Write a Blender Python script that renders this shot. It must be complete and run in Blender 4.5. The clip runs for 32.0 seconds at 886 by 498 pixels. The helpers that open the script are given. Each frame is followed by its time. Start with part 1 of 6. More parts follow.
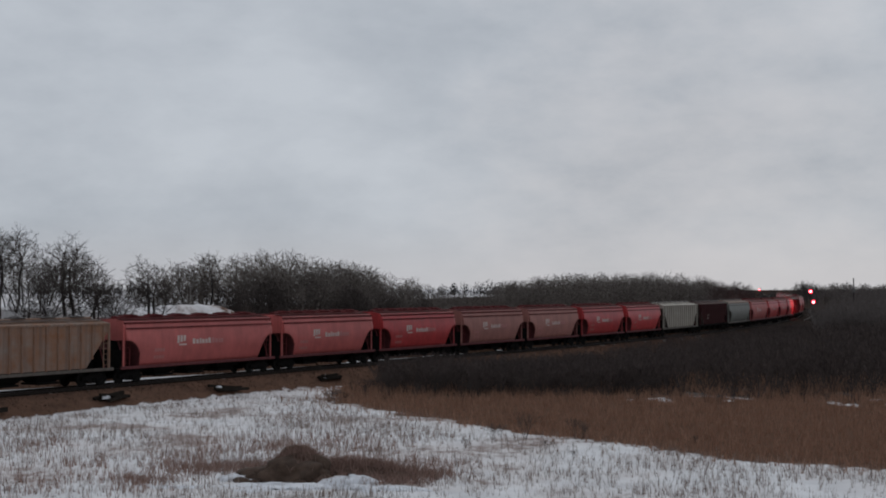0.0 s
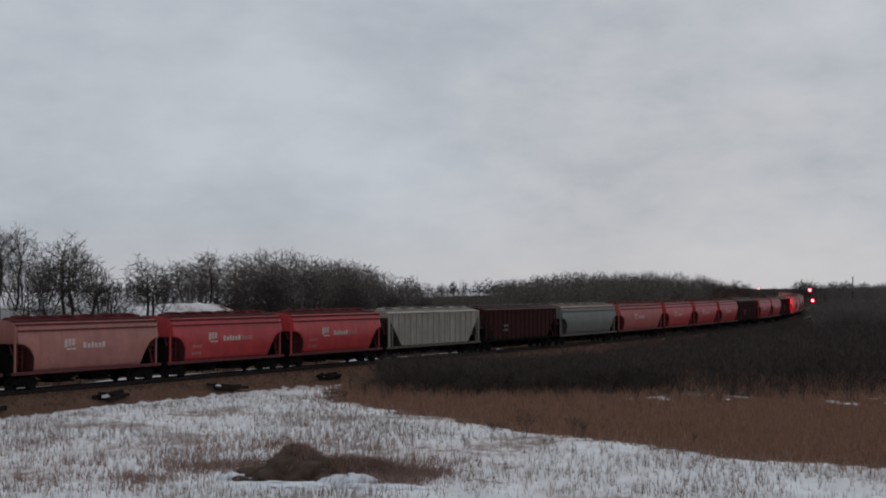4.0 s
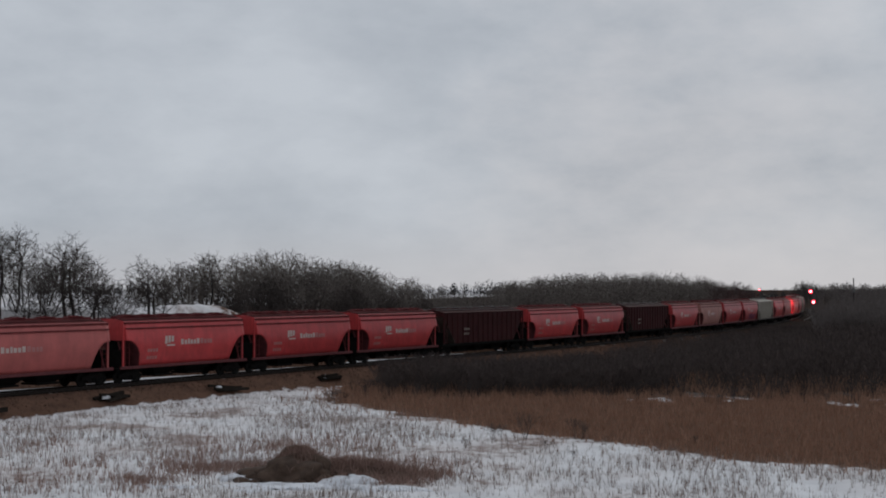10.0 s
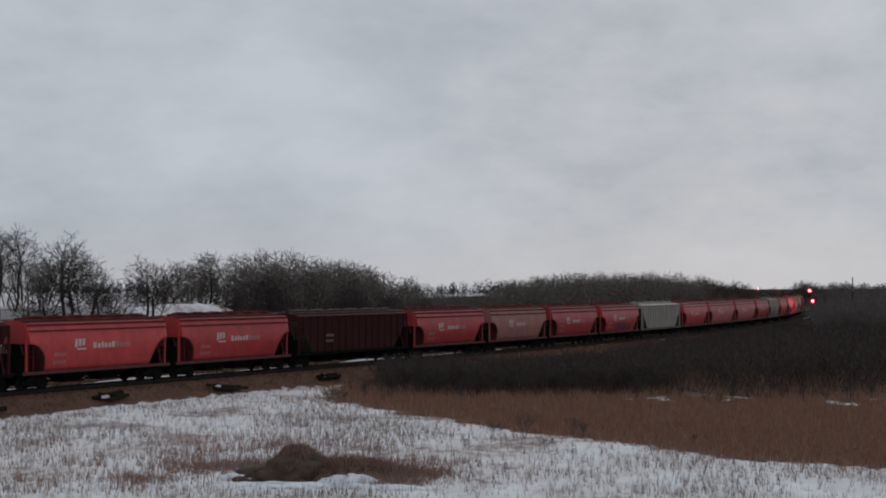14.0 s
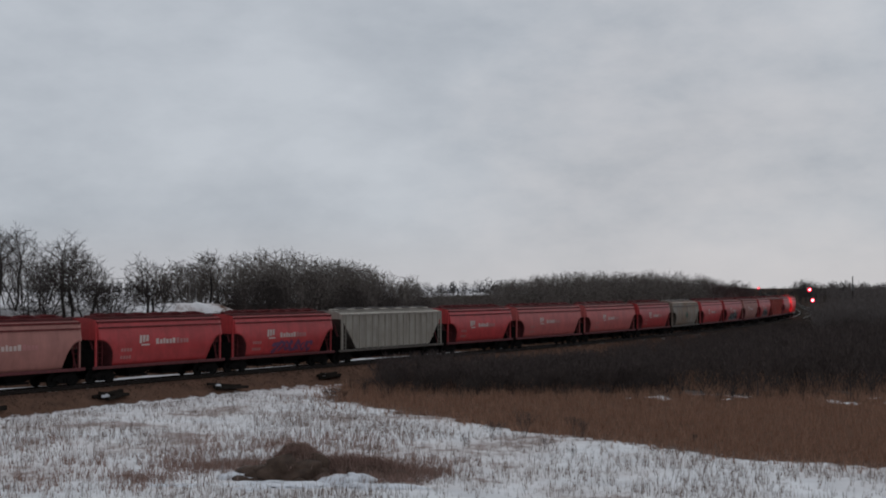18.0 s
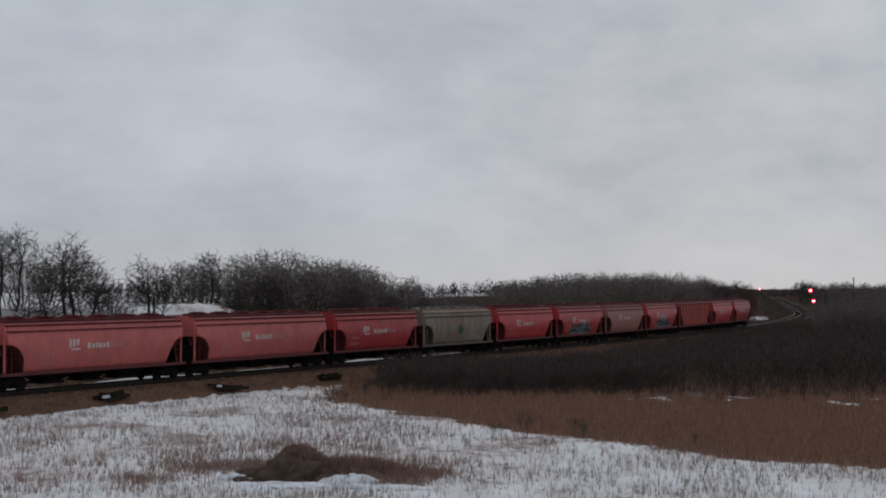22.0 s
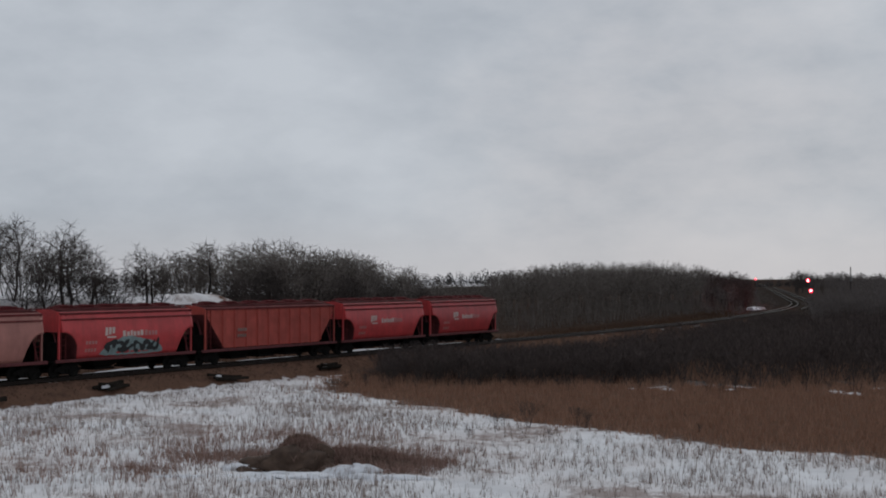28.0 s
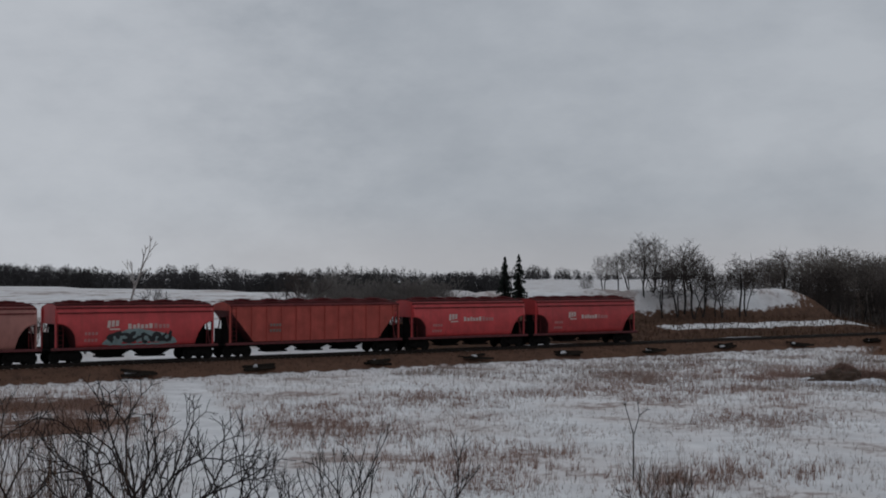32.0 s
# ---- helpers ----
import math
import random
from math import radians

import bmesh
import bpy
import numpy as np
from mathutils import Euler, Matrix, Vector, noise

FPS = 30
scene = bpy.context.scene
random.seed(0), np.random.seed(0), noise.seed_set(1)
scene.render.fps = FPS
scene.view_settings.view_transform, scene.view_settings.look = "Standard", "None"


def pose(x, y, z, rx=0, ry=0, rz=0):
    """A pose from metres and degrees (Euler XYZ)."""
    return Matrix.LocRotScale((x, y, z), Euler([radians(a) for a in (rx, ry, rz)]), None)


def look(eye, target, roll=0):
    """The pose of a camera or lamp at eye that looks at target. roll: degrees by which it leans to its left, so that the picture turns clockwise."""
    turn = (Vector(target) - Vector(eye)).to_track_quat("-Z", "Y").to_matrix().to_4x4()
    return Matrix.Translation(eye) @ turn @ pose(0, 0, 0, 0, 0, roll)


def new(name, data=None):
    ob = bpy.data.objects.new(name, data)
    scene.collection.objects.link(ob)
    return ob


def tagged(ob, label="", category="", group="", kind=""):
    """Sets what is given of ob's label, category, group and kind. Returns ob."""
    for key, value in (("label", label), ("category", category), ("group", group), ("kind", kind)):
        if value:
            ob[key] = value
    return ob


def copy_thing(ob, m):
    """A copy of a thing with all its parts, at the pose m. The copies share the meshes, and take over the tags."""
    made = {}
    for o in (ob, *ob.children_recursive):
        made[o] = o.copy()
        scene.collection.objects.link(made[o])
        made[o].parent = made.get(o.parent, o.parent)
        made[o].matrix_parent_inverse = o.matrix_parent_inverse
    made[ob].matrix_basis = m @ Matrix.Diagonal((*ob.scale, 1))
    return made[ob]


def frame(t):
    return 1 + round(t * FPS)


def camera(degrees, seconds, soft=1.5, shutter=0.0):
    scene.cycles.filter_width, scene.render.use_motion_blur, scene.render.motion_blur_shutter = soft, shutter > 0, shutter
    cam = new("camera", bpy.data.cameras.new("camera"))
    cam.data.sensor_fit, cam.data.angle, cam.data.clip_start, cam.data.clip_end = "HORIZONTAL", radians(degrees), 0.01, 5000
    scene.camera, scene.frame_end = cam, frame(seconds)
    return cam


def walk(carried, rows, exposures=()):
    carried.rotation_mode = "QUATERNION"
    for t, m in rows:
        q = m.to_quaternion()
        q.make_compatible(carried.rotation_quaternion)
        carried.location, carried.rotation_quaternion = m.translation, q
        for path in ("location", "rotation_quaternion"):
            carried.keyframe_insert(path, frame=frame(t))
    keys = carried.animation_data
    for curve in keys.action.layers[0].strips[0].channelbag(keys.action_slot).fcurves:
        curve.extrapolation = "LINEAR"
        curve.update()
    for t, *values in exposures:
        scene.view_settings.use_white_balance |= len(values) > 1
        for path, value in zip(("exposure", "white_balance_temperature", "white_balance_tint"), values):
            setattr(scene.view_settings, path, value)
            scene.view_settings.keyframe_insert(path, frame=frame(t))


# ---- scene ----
cam = camera(34.5, 32.0, soft=1.9)
walk(cam, [
    (0, pose(0, 0, 6.54, 91.554, 0.000, 0.000)),
    (0.5, pose(0, 0, 6.54, 91.554, 0.000, 0.000)),
    (1, pose(0, 0, 6.54, 91.554, 0.000, 0.000)),
    (1.5, pose(0, 0, 6.54, 91.554, 0.000, 0.000)),
    (2, pose(0, 0, 6.54, 91.554, 0.000, 0.000)),
    (2.5, pose(0, 0, 6.54, 91.554, 0.000, 0.000)),
    (3, pose(0, 0, 6.54, 91.554, 0.000, -0.034)),
    (3.5, pose(0, 0, 6.54, 91.520, 0.000, -0.034)),
    (5.5, pose(0, 0, 6.54, 91.486, 0.000, 0.000)),
    (6, pose(0, 0, 6.54, 91.486, 0.000, -0.034)),
    (6.5, pose(0, 0, 6.54, 91.486, 0.000, -0.034)),
    (7, pose(0, 0, 6.54, 91.520, 0.000, -0.034)),
    (7.5, pose(0, 0, 6.54, 91.520, 0.000, 0.000)),
    (8, pose(0, 0, 6.54, 91.554, 0.000, -0.034)),
    (8.5, pose(0, 0, 6.54, 91.554, 0.000, -0.034)),
    (9, pose(0, 0, 6.54, 91.554, 0.000, 0.000)),
    (9.5, pose(0, 0, 6.54, 91.554, 0.000, 0.000)),
    (10, pose(0, 0, 6.54, 91.554, 0.000, 0.000)),
    (10.5, pose(0, 0, 6.54, 91.520, 0.000, -0.034)),
    (11, pose(0, 0, 6.54, 91.520, 0.000, -0.034)),
    (11.5, pose(0, 0, 6.54, 91.520, 0.000, 0.000)),
    (12, pose(0, 0, 6.54, 91.520, 0.000, 0.000)),
    (12.5, pose(0, 0, 6.54, 91.520, 0.000, 0.000)),
    (13, pose(0, 0, 6.54, 91.554, 0.000, -0.034)),
    (13.5, pose(0, 0, 6.54, 91.554, 0.000, 0.000)),
    (14, pose(0, 0, 6.54, 91.520, 0.000, -0.034)),
    (14.5, pose(0, 0, 6.54, 91.520, 0.000, -0.034)),
    (16.5, pose(0, 0, 6.54, 91.520, 0.000, -0.034)),
    (17, pose(0, 0, 6.54, 91.486, 0.000, -0.034)),
    (17.5, pose(0, 0, 6.54, 91.486, 0.000, -0.034)),
    (18, pose(0, 0, 6.54, 91.486, 0.000, -0.034)),
    (18.5, pose(0, 0, 6.54, 91.486, 0.000, -0.034)),
    (19, pose(0, 0, 6.54, 91.486, 0.000, -0.034)),
    (19.5, pose(0, 0, 6.54, 91.486, 0.000, -0.034)),
    (20, pose(0, 0, 6.54, 91.486, 0.000, -0.034)),
    (20.5, pose(0, 0, 6.54, 91.520, 0.000, -0.036)),
    (21, pose(0, 0, 6.54, 91.520, 0.000, 0.000)),
    (21.5, pose(0, 0, 6.54, 91.520, 0.000, 0.000)),
    (22, pose(0, 0, 6.54, 91.520, 0.000, 0.000)),
    (22.5, pose(0, 0, 6.54, 91.520, 0.000, 0.000)),
    (23, pose(0, 0, 6.54, 91.520, 0.000, 0.000)),
    (23.5, pose(0, 0, 6.54, 91.520, 0.000, 0.000)),
    (24, pose(0, 0, 6.54, 91.520, 0.000, 0.000)),
    (24.5, pose(0, 0, 6.54, 91.520, 0.000, 0.000)),
    (25, pose(0, 0, 6.54, 91.520, 0.000, 0.000)),
    (25.5, pose(0, 0, 6.54, 91.520, 0.000, 0.000)),
    (27.5, pose(0, 0, 6.54, 91.382, 0.000, -0.070)),
    (28, pose(-0.378, 0.484, 6.455, 91.139, 0.049, -0.193)),
    (28.5, pose(-0.182, -2.358, 6.682, 90.911, -0.008, 0.283)),
    (29, pose(0.624, -11.253, 7.303, 90.646, -0.090, 2.092)),
    (29.5, pose(1.561, -16.894, 7.284, 90.526, -0.132, 6.206)),
    (30, pose(2.021, -22.425, 7.133, 90.931, -0.328, 10.331)),
    (30.5, pose(2.983, -29.795, 7.203, 91.254, -0.272, 13.272)),
    (31, pose(4.157, -35.291, 7.26, 90.841, -0.015, 17.423)),
    (31.5, pose(5.04, -43.262, 7.117, 91.010, -0.071, 19.833)),
    (32, pose(6.851, -53.9, 6.855, 90.951, -0.238, 22.136)),
], exposures=((0, 0.0), (28.3, 0.0), (29.5, -0.06), (30.5, -0.16), (31.3, -0.24), (32, -0.3)))

# ---- light ----
world = bpy.data.worlds.new("overcast")
scene.world = world
world.use_nodes = True
SUN_AZ, SUN_EL = 20.0, 24.0


def build_world():
    nt = world.node_tree
    nt.nodes.clear()
    out = nt.nodes.new("ShaderNodeOutputWorld")
    sky = nt.nodes.new("ShaderNodeTexSky")
    sky.sky_type = "NISHITA"
    sky.sun_disc = False
    sky.sun_elevation = radians(SUN_EL)
    sky.sun_rotation = radians(SUN_AZ)
    bg_sky = nt.nodes.new("ShaderNodeBackground")
    bg_sky.inputs["Strength"].default_value = 0.05
    nt.links.new(sky.outputs[0], bg_sky.inputs["Color"])
    # cloud deck: soft grey masses stretched along the horizon
    co = nt.nodes.new("ShaderNodeTexCoord")
    mp = nt.nodes.new("ShaderNodeMapping")
    mp.inputs["Scale"].default_value = (2.3, 2.3, 4.8)
    mp.inputs["Location"].default_value = (0.35, 0.1, 0.55)
    nt.links.new(co.outputs["Generated"], mp.inputs["Vector"])
    n1 = nt.nodes.new("ShaderNodeTexNoise")
    n1.inputs["Scale"].default_value = 1.3
    n1.inputs["Detail"].default_value = 9
    n1.inputs["Roughness"].default_value = 0.54
    nt.links.new(mp.outputs[0], n1.inputs["Vector"])
    ramp = nt.nodes.new("ShaderNodeValToRGB")
    ramp.color_ramp.elements[0].position = 0.37
    ramp.color_ramp.elements[0].color = (0.35, 0.385, 0.435, 1)
    ramp.color_ramp.elements[1].position = 0.63
    ramp.color_ramp.elements[1].color = (0.49, 0.525, 0.575, 1)
    n2 = nt.nodes.new("ShaderNodeTexNoise")
    n2.inputs["Scale"].default_value = 5.5
    n2.inputs["Detail"].default_value = 8
    n2.inputs["Roughness"].default_value = 0.6
    nt.links.new(mp.outputs[0], n2.inputs["Vector"])
    billow = nt.nodes.new("ShaderNodeMix")
    billow.inputs["Factor"].default_value = 0.3
    nt.links.new(n1.outputs["Fac"], billow.inputs["A"])
    nt.links.new(n2.outputs["Fac"], billow.inputs["B"])
    nt.links.new(billow.outputs["Result"], ramp.inputs["Fac"])
    # paler, warmer strip of thin cloud near the horizon
    sep = nt.nodes.new("ShaderNodeSeparateXYZ")
    nt.links.new(co.outputs["Generated"], sep.inputs[0])
    low = nt.nodes.new("ShaderNodeMapRange")
    low.inputs["From Min"].default_value = 0.0
    low.inputs["From Max"].default_value = 0.055
    low.inputs["To Min"].default_value = 0.5
    low.inputs["To Max"].default_value = 0.0
    low.interpolation_type = "SMOOTHSTEP"
    nt.links.new(sep.outputs["Z"], low.inputs["Value"])
    mix = nt.nodes.new("ShaderNodeMix")
    mix.data_type = "RGBA"
    mix.inputs["B"].default_value = (0.50, 0.49, 0.505, 1)
    nt.links.new(low.outputs[0], mix.inputs["Factor"])
    nt.links.new(ramp.outputs["Color"], mix.inputs["A"])
    # thinner, creamier cloud low down where the light comes from, and again far round to the west
    def lighter(col, way, lo, hi, amount, tint):
        dot = nt.nodes.new("ShaderNodeVectorMath")
        dot.operation = "DOT_PRODUCT"
        dot.inputs[1].default_value = way
        nt.links.new(co.outputs["Generated"], dot.inputs[0])
        wisp = nt.nodes.new("ShaderNodeMath")
        wisp.operation = "MULTIPLY_ADD"
        wisp.inputs[1].default_value = 0.05
        nt.links.new(n2.outputs["Fac"], wisp.inputs[0])
        nt.links.new(dot.outputs["Value"], wisp.inputs[2])
        mr = nt.nodes.new("ShaderNodeMapRange")
        mr.interpolation_type = "SMOOTHSTEP"
        mr.inputs["From Min"].default_value = lo
        mr.inputs["From Max"].default_value = hi
        mr.inputs["To Max"].default_value = amount
        nt.links.new(wisp.outputs[0], mr.inputs["Value"])
        mc = nt.nodes.new("ShaderNodeMix")
        mc.data_type = "RGBA"
        mc.inputs["B"].default_value = (*tint, 1)
        nt.links.new(mr.outputs[0], mc.inputs["Factor"])
        nt.links.new(col, mc.inputs["A"])
        return mc.outputs["Result"]

    sky_col = lighter(mix.outputs["Result"], (0.19, 0.98, 0.06), 1.0, 1.04, 0.55, (0.545, 0.535, 0.555))
    sky_col = lighter(sky_col, (-0.66, 0.74, 0.1), 0.97, 1.035, 0.75, (0.60, 0.63, 0.68))
    bg_cloud = nt.nodes.new("ShaderNodeBackground")
    bg_cloud.inputs["Strength"].default_value = 1.06
    nt.links.new(sky_col, bg_cloud.inputs["Color"])
    both = nt.nodes.new("ShaderNodeMixShader")
    both.inputs["Fac"].default_value = 0.97
    nt.links.new(bg_sky.outputs[0], both.inputs[1])
    nt.links.new(bg_cloud.outputs[0], both.inputs[2])
    nt.links.new(both.outputs[0], out.inputs["Surface"])


build_world()
sun_data = bpy.data.lights.new("sun", "SUN")
sun_data.energy = 0.5
sun_data.angle = radians(25)
sun_data.color = (1.0, 0.96, 0.9)
sun = new("sun", sun_data)
sun.matrix_world = look((0, 0, 100), (-60 * math.sin(radians(SUN_AZ)), -60 * math.cos(radians(SUN_AZ)), 100 - 60 * math.tan(radians(SUN_EL))))

# ---- materials ----
MATS = {}


def material(name, colour, rough=0.8, metal=0.0, vary=0.25, scale=3.0, bump=0.0, bump_scale=30.0, second=None, streak=0.0, rand=0.0, spec=0.5):
    """Noise-varied surface: two scales of tone, optional second colour in patches, streaks of dirt, bump, change from object to object."""
    if name in MATS:
        return MATS[name]
    m = bpy.data.materials.new(name)
    MATS[name] = m
    m.use_nodes = True
    nt = m.node_tree
    b = nt.nodes["Principled BSDF"]
    b.inputs["Roughness"].default_value = rough
    b.inputs["Metallic"].default_value = metal
    b.inputs["Specular IOR Level"].default_value = spec
    co = nt.nodes.new("ShaderNodeTexCoord")
    n1 = nt.nodes.new("ShaderNodeTexNoise")
    n1.inputs["Scale"].default_value = scale
    n1.inputs["Detail"].default_value = 8
    n1.inputs["Roughness"].default_value = 0.65
    nt.links.new(co.outputs["Object"], n1.inputs["Vector"])
    c2 = second if second else tuple(c * (1 - vary) for c in colour)
    ramp = nt.nodes.new("ShaderNodeValToRGB")
    ramp.color_ramp.elements[0].position = 0.32
    ramp.color_ramp.elements[1].position = 0.68
    ramp.color_ramp.elements[0].color = (*c2, 1)
    ramp.color_ramp.elements[1].color = (*(min(1, c * (1 + vary * 0.4)) for c in colour), 1)
    nt.links.new(n1.outputs["Fac"], ramp.inputs["Fac"])
    col = ramp.outputs["Color"]
    if streak > 0:
        mp = nt.nodes.new("ShaderNodeMapping")
        mp.inputs["Scale"].default_value = (2.3, 2.3, 0.12)
        nt.links.new(co.outputs["Object"], mp.inputs["Vector"])
        n2 = nt.nodes.new("ShaderNodeTexNoise")
        n2.inputs["Scale"].default_value = 1.6
        n2.inputs["Detail"].default_value = 5
        nt.links.new(mp.outputs[0], n2.inputs["Vector"])
        r2 = nt.nodes.new("ShaderNodeMapRange")
        r2.inputs["From Min"].default_value = 0.45
        r2.inputs["From Max"].default_value = 0.75
        r2.inputs["To Max"].default_value = streak
        nt.links.new(n2.outputs["Fac"], r2.inputs["Value"])
        mx = nt.nodes.new("ShaderNodeMix")
        mx.data_type = "RGBA"
        mx.inputs["B"].default_value = (colour[0] * 0.35 + 0.03, colour[1] * 0.3 + 0.02, colour[2] * 0.3 + 0.015, 1)
        nt.links.new(r2.outputs[0], mx.inputs["Factor"])
        nt.links.new(col, mx.inputs["A"])
        col = mx.outputs["Result"]
    if rand > 0:
        info = nt.nodes.new("ShaderNodeObjectInfo")
        hsv = nt.nodes.new("ShaderNodeHueSaturation")
        mr = nt.nodes.new("ShaderNodeMapRange")
        mr.inputs["To Min"].default_value = 1 - rand
        mr.inputs["To Max"].default_value = 1 + rand
        nt.links.new(info.outputs["Random"], mr.inputs["Value"])
        nt.links.new(mr.outputs[0], hsv.inputs["Value"])
        nt.links.new(col, hsv.inputs["Color"])
        col = hsv.outputs["Color"]
    nt.links.new(col, b.inputs["Base Color"])
    if bump > 0:
        n3 = nt.nodes.new("ShaderNodeTexNoise")
        n3.inputs["Scale"].default_value = bump_scale
        n3.inputs["Detail"].default_value = 4
        nt.links.new(co.outputs["Object"], n3.inputs["Vector"])
        bp = nt.nodes.new("ShaderNodeBump")
        bp.inputs["Strength"].default_value = bump
        bp.inputs["Distance"].default_value = 0.05
        nt.links.new(n3.outputs["Fac"], bp.inputs["Height"])
        nt.links.new(bp.outputs[0], b.inputs["Normal"])
    return m


def island_material(name, a, b_, rough=0.9):
    """Blades and twigs: each island takes its own tone between two colours."""
    if name in MATS:
        return MATS[name]
    m = bpy.data.materials.new(name)
    MATS[name] = m
    m.use_nodes = True
    nt = m.node_tree
    b = nt.nodes["Principled BSDF"]
    b.inputs["Roughness"].default_value = rough
    b.inputs["Specular IOR Level"].default_value = 0.0
    g = nt.nodes.new("ShaderNodeNewGeometry")
    mx = nt.nodes.new("ShaderNodeMix")
    mx.data_type = "RGBA"
    mx.inputs["A"].default_value = (*a, 1)
    mx.inputs["B"].default_value = (*b_, 1)
    nt.links.new(g.outputs["Random Per Island"], mx.inputs["Factor"])
    nt.links.new(mx.outputs["Result"], b.inputs["Base Color"])
    return m


def glow(name, colour, strength):
    m = bpy.data.materials.new(name)
    m.use_nodes = True
    b = m.node_tree.nodes["Principled BSDF"]
    b.inputs["Base Color"].default_value = (*colour, 1)
    b.inputs["Emission Color"].default_value = (*colour, 1)
    b.inputs["Emission Strength"].default_value = strength
    return m


M_RED = material("red_paint", (0.50, 0.052, 0.055), 0.42, vary=0.3, scale=0.7, streak=0.35, rand=0.12, spec=0.38)
M_FADED = material("faded_red_paint", (0.50, 0.115, 0.105), 0.55, vary=0.25, scale=0.6, streak=0.25, rand=0.1)
M_BROWNED = material("chalky_brown_red_paint", (0.36, 0.15, 0.125), 0.65, vary=0.25, scale=0.6, streak=0.3, rand=0.08)
M_ORANGE = material("orange_red_paint", (0.40, 0.075, 0.058), 0.6, vary=0.3, scale=0.8, streak=0.3, spec=0.25)
M_MAROON = material("dark_maroon_paint", (0.052, 0.014, 0.015), 0.75, spec=0.12, vary=0.3, scale=0.8, streak=0.3, rand=0.15)
M_BEIGE = material("weathered_beige_paint", (0.36, 0.33, 0.285), 0.65, scale=0.6, second=(0.27, 0.235, 0.19), streak=0.75)
M_GREY = material("grey_green_paint", (0.175, 0.175, 0.155), 0.55, vary=0.2, scale=0.6, streak=0.25)
M_TAN = material("rusty_tan_paint", (0.25, 0.242, 0.215), 0.7, scale=0.33, second=(0.20, 0.105, 0.05), streak=0.9)
M_RUST = material("rust_streaked_paint", (0.21, 0.165, 0.14), 0.75, scale=0.7, second=(0.22, 0.085, 0.03), streak=0.9)
M_REDROOF = material("dark_red_roof_and_eave_shadow", (0.13, 0.026, 0.027), 0.8, vary=0.5, scale=1.2, spec=0.15)
# grimy underframe black; also on the plates that stand in for arch shade
M_UNDER = material("grimy_underframe_and_arch_shade", (0.012, 0.011, 0.0105), 0.9, vary=0.4, scale=5, spec=0.05)
M_WHEEL = material("worn_wheel_steel", (0.016, 0.015, 0.014), 0.8, metal=0.0, vary=0.3, scale=6, spec=0.08)
M_ROOF = material("dusty_roof_steel_and_eave_shadow", (0.10, 0.085, 0.08), 0.7, vary=0.4, scale=2)
M_CREAM = material("cream_lettering", (0.55, 0.42, 0.38), 0.6, vary=0.2, scale=4)
M_THIN = material("worn_lettering", (0.42, 0.17, 0.16), 0.6, vary=0.2, scale=4)
M_TEAL = material("grey_teal_spray_paint", (0.20, 0.27, 0.27), 0.6, vary=0.3, scale=3)
M_BLACK = material("black_spray_paint", (0.012, 0.013, 0.015), 0.6, vary=0.2, scale=3)
M_PURPLE = material("violet_spray_paint", (0.13, 0.05, 0.11), 0.6, vary=0.3, scale=3)
M_GREEN = material("dark_green_decal", (0.015, 0.07, 0.04), 0.6, vary=0.2, scale=3)
M_RAIL = material("rail_steel", (0.03, 0.022, 0.018), 0.7, metal=0.0, vary=0.2, scale=2, spec=0.2)


def polish_top(m):
    """Worn bright running surface on upward faces only."""
    nt = m.node_tree
    b = nt.nodes["Principled BSDF"]
    g = nt.nodes.new("ShaderNodeNewGeometry")
    sp = nt.nodes.new("ShaderNodeSeparateXYZ")
    nt.links.new(g.outputs["Normal"], sp.inputs[0])
    mr = nt.nodes.new("ShaderNodeMapRange")
    mr.inputs["From Min"].default_value = 0.97
    mr.inputs["From Max"].default_value = 0.995
    nt.links.new(sp.outputs["Z"], mr.inputs["Value"])
    nt.links.new(mr.outputs[0], b.inputs["Metallic"])
    old = b.inputs["Base Color"].links[0].from_socket
    mx = nt.nodes.new("ShaderNodeMix")
    mx.data_type = "RGBA"
    mx.inputs["B"].default_value = (0.2, 0.195, 0.19, 1)
    nt.links.new(mr.outputs[0], mx.inputs["Factor"])
    nt.links.new(old, mx.inputs["A"])
    nt.links.new(mx.outputs["Result"], b.inputs["Base Color"])


polish_top(M_RAIL)
M_TIE = material("creosoted_wood", (0.03, 0.025, 0.021), 0.95, vary=0.4, scale=4, bump=0.3, spec=0.0)
M_BALLAST = material("grimy_ballast", (0.05, 0.04, 0.034), 0.95, vary=0.4, scale=6, bump=0.8, bump_scale=9, second=(0.028, 0.022, 0.019), spec=0.0)
M_SNOW = material("old_snow", (0.74, 0.75, 0.78), 0.7, vary=0.1, scale=0.8, bump=0.4, bump_scale=5)
M_OLDSNOW = material("grey_old_snow", (0.58, 0.58, 0.60), 0.8, vary=0.2, scale=3, bump=0.5, bump_scale=6)
# body paints darkened by hand for the shade under the tank ends
M_SHADERED = material("shaded_red_slope_sheet", (0.12, 0.024, 0.027), 0.8, vary=0.4, scale=2)
M_DUSK = material("shaded_grey_slope_sheet", (0.12, 0.10, 0.085), 0.8, vary=0.4, scale=2)
M_BARK = material("dark_bark", (0.05, 0.043, 0.04), 0.95, vary=0.35, scale=4, rand=0.2, spec=0.1)
M_TWIG = material("bare_twigs", (0.078, 0.065, 0.06), 0.95, vary=0.3, scale=1.5, rand=0.2, spec=0.05)
M_WOODTWIG = material("wood_twigs", (0.165, 0.142, 0.127), 0.95, vary=0.4, scale=0.35, spec=0.0)
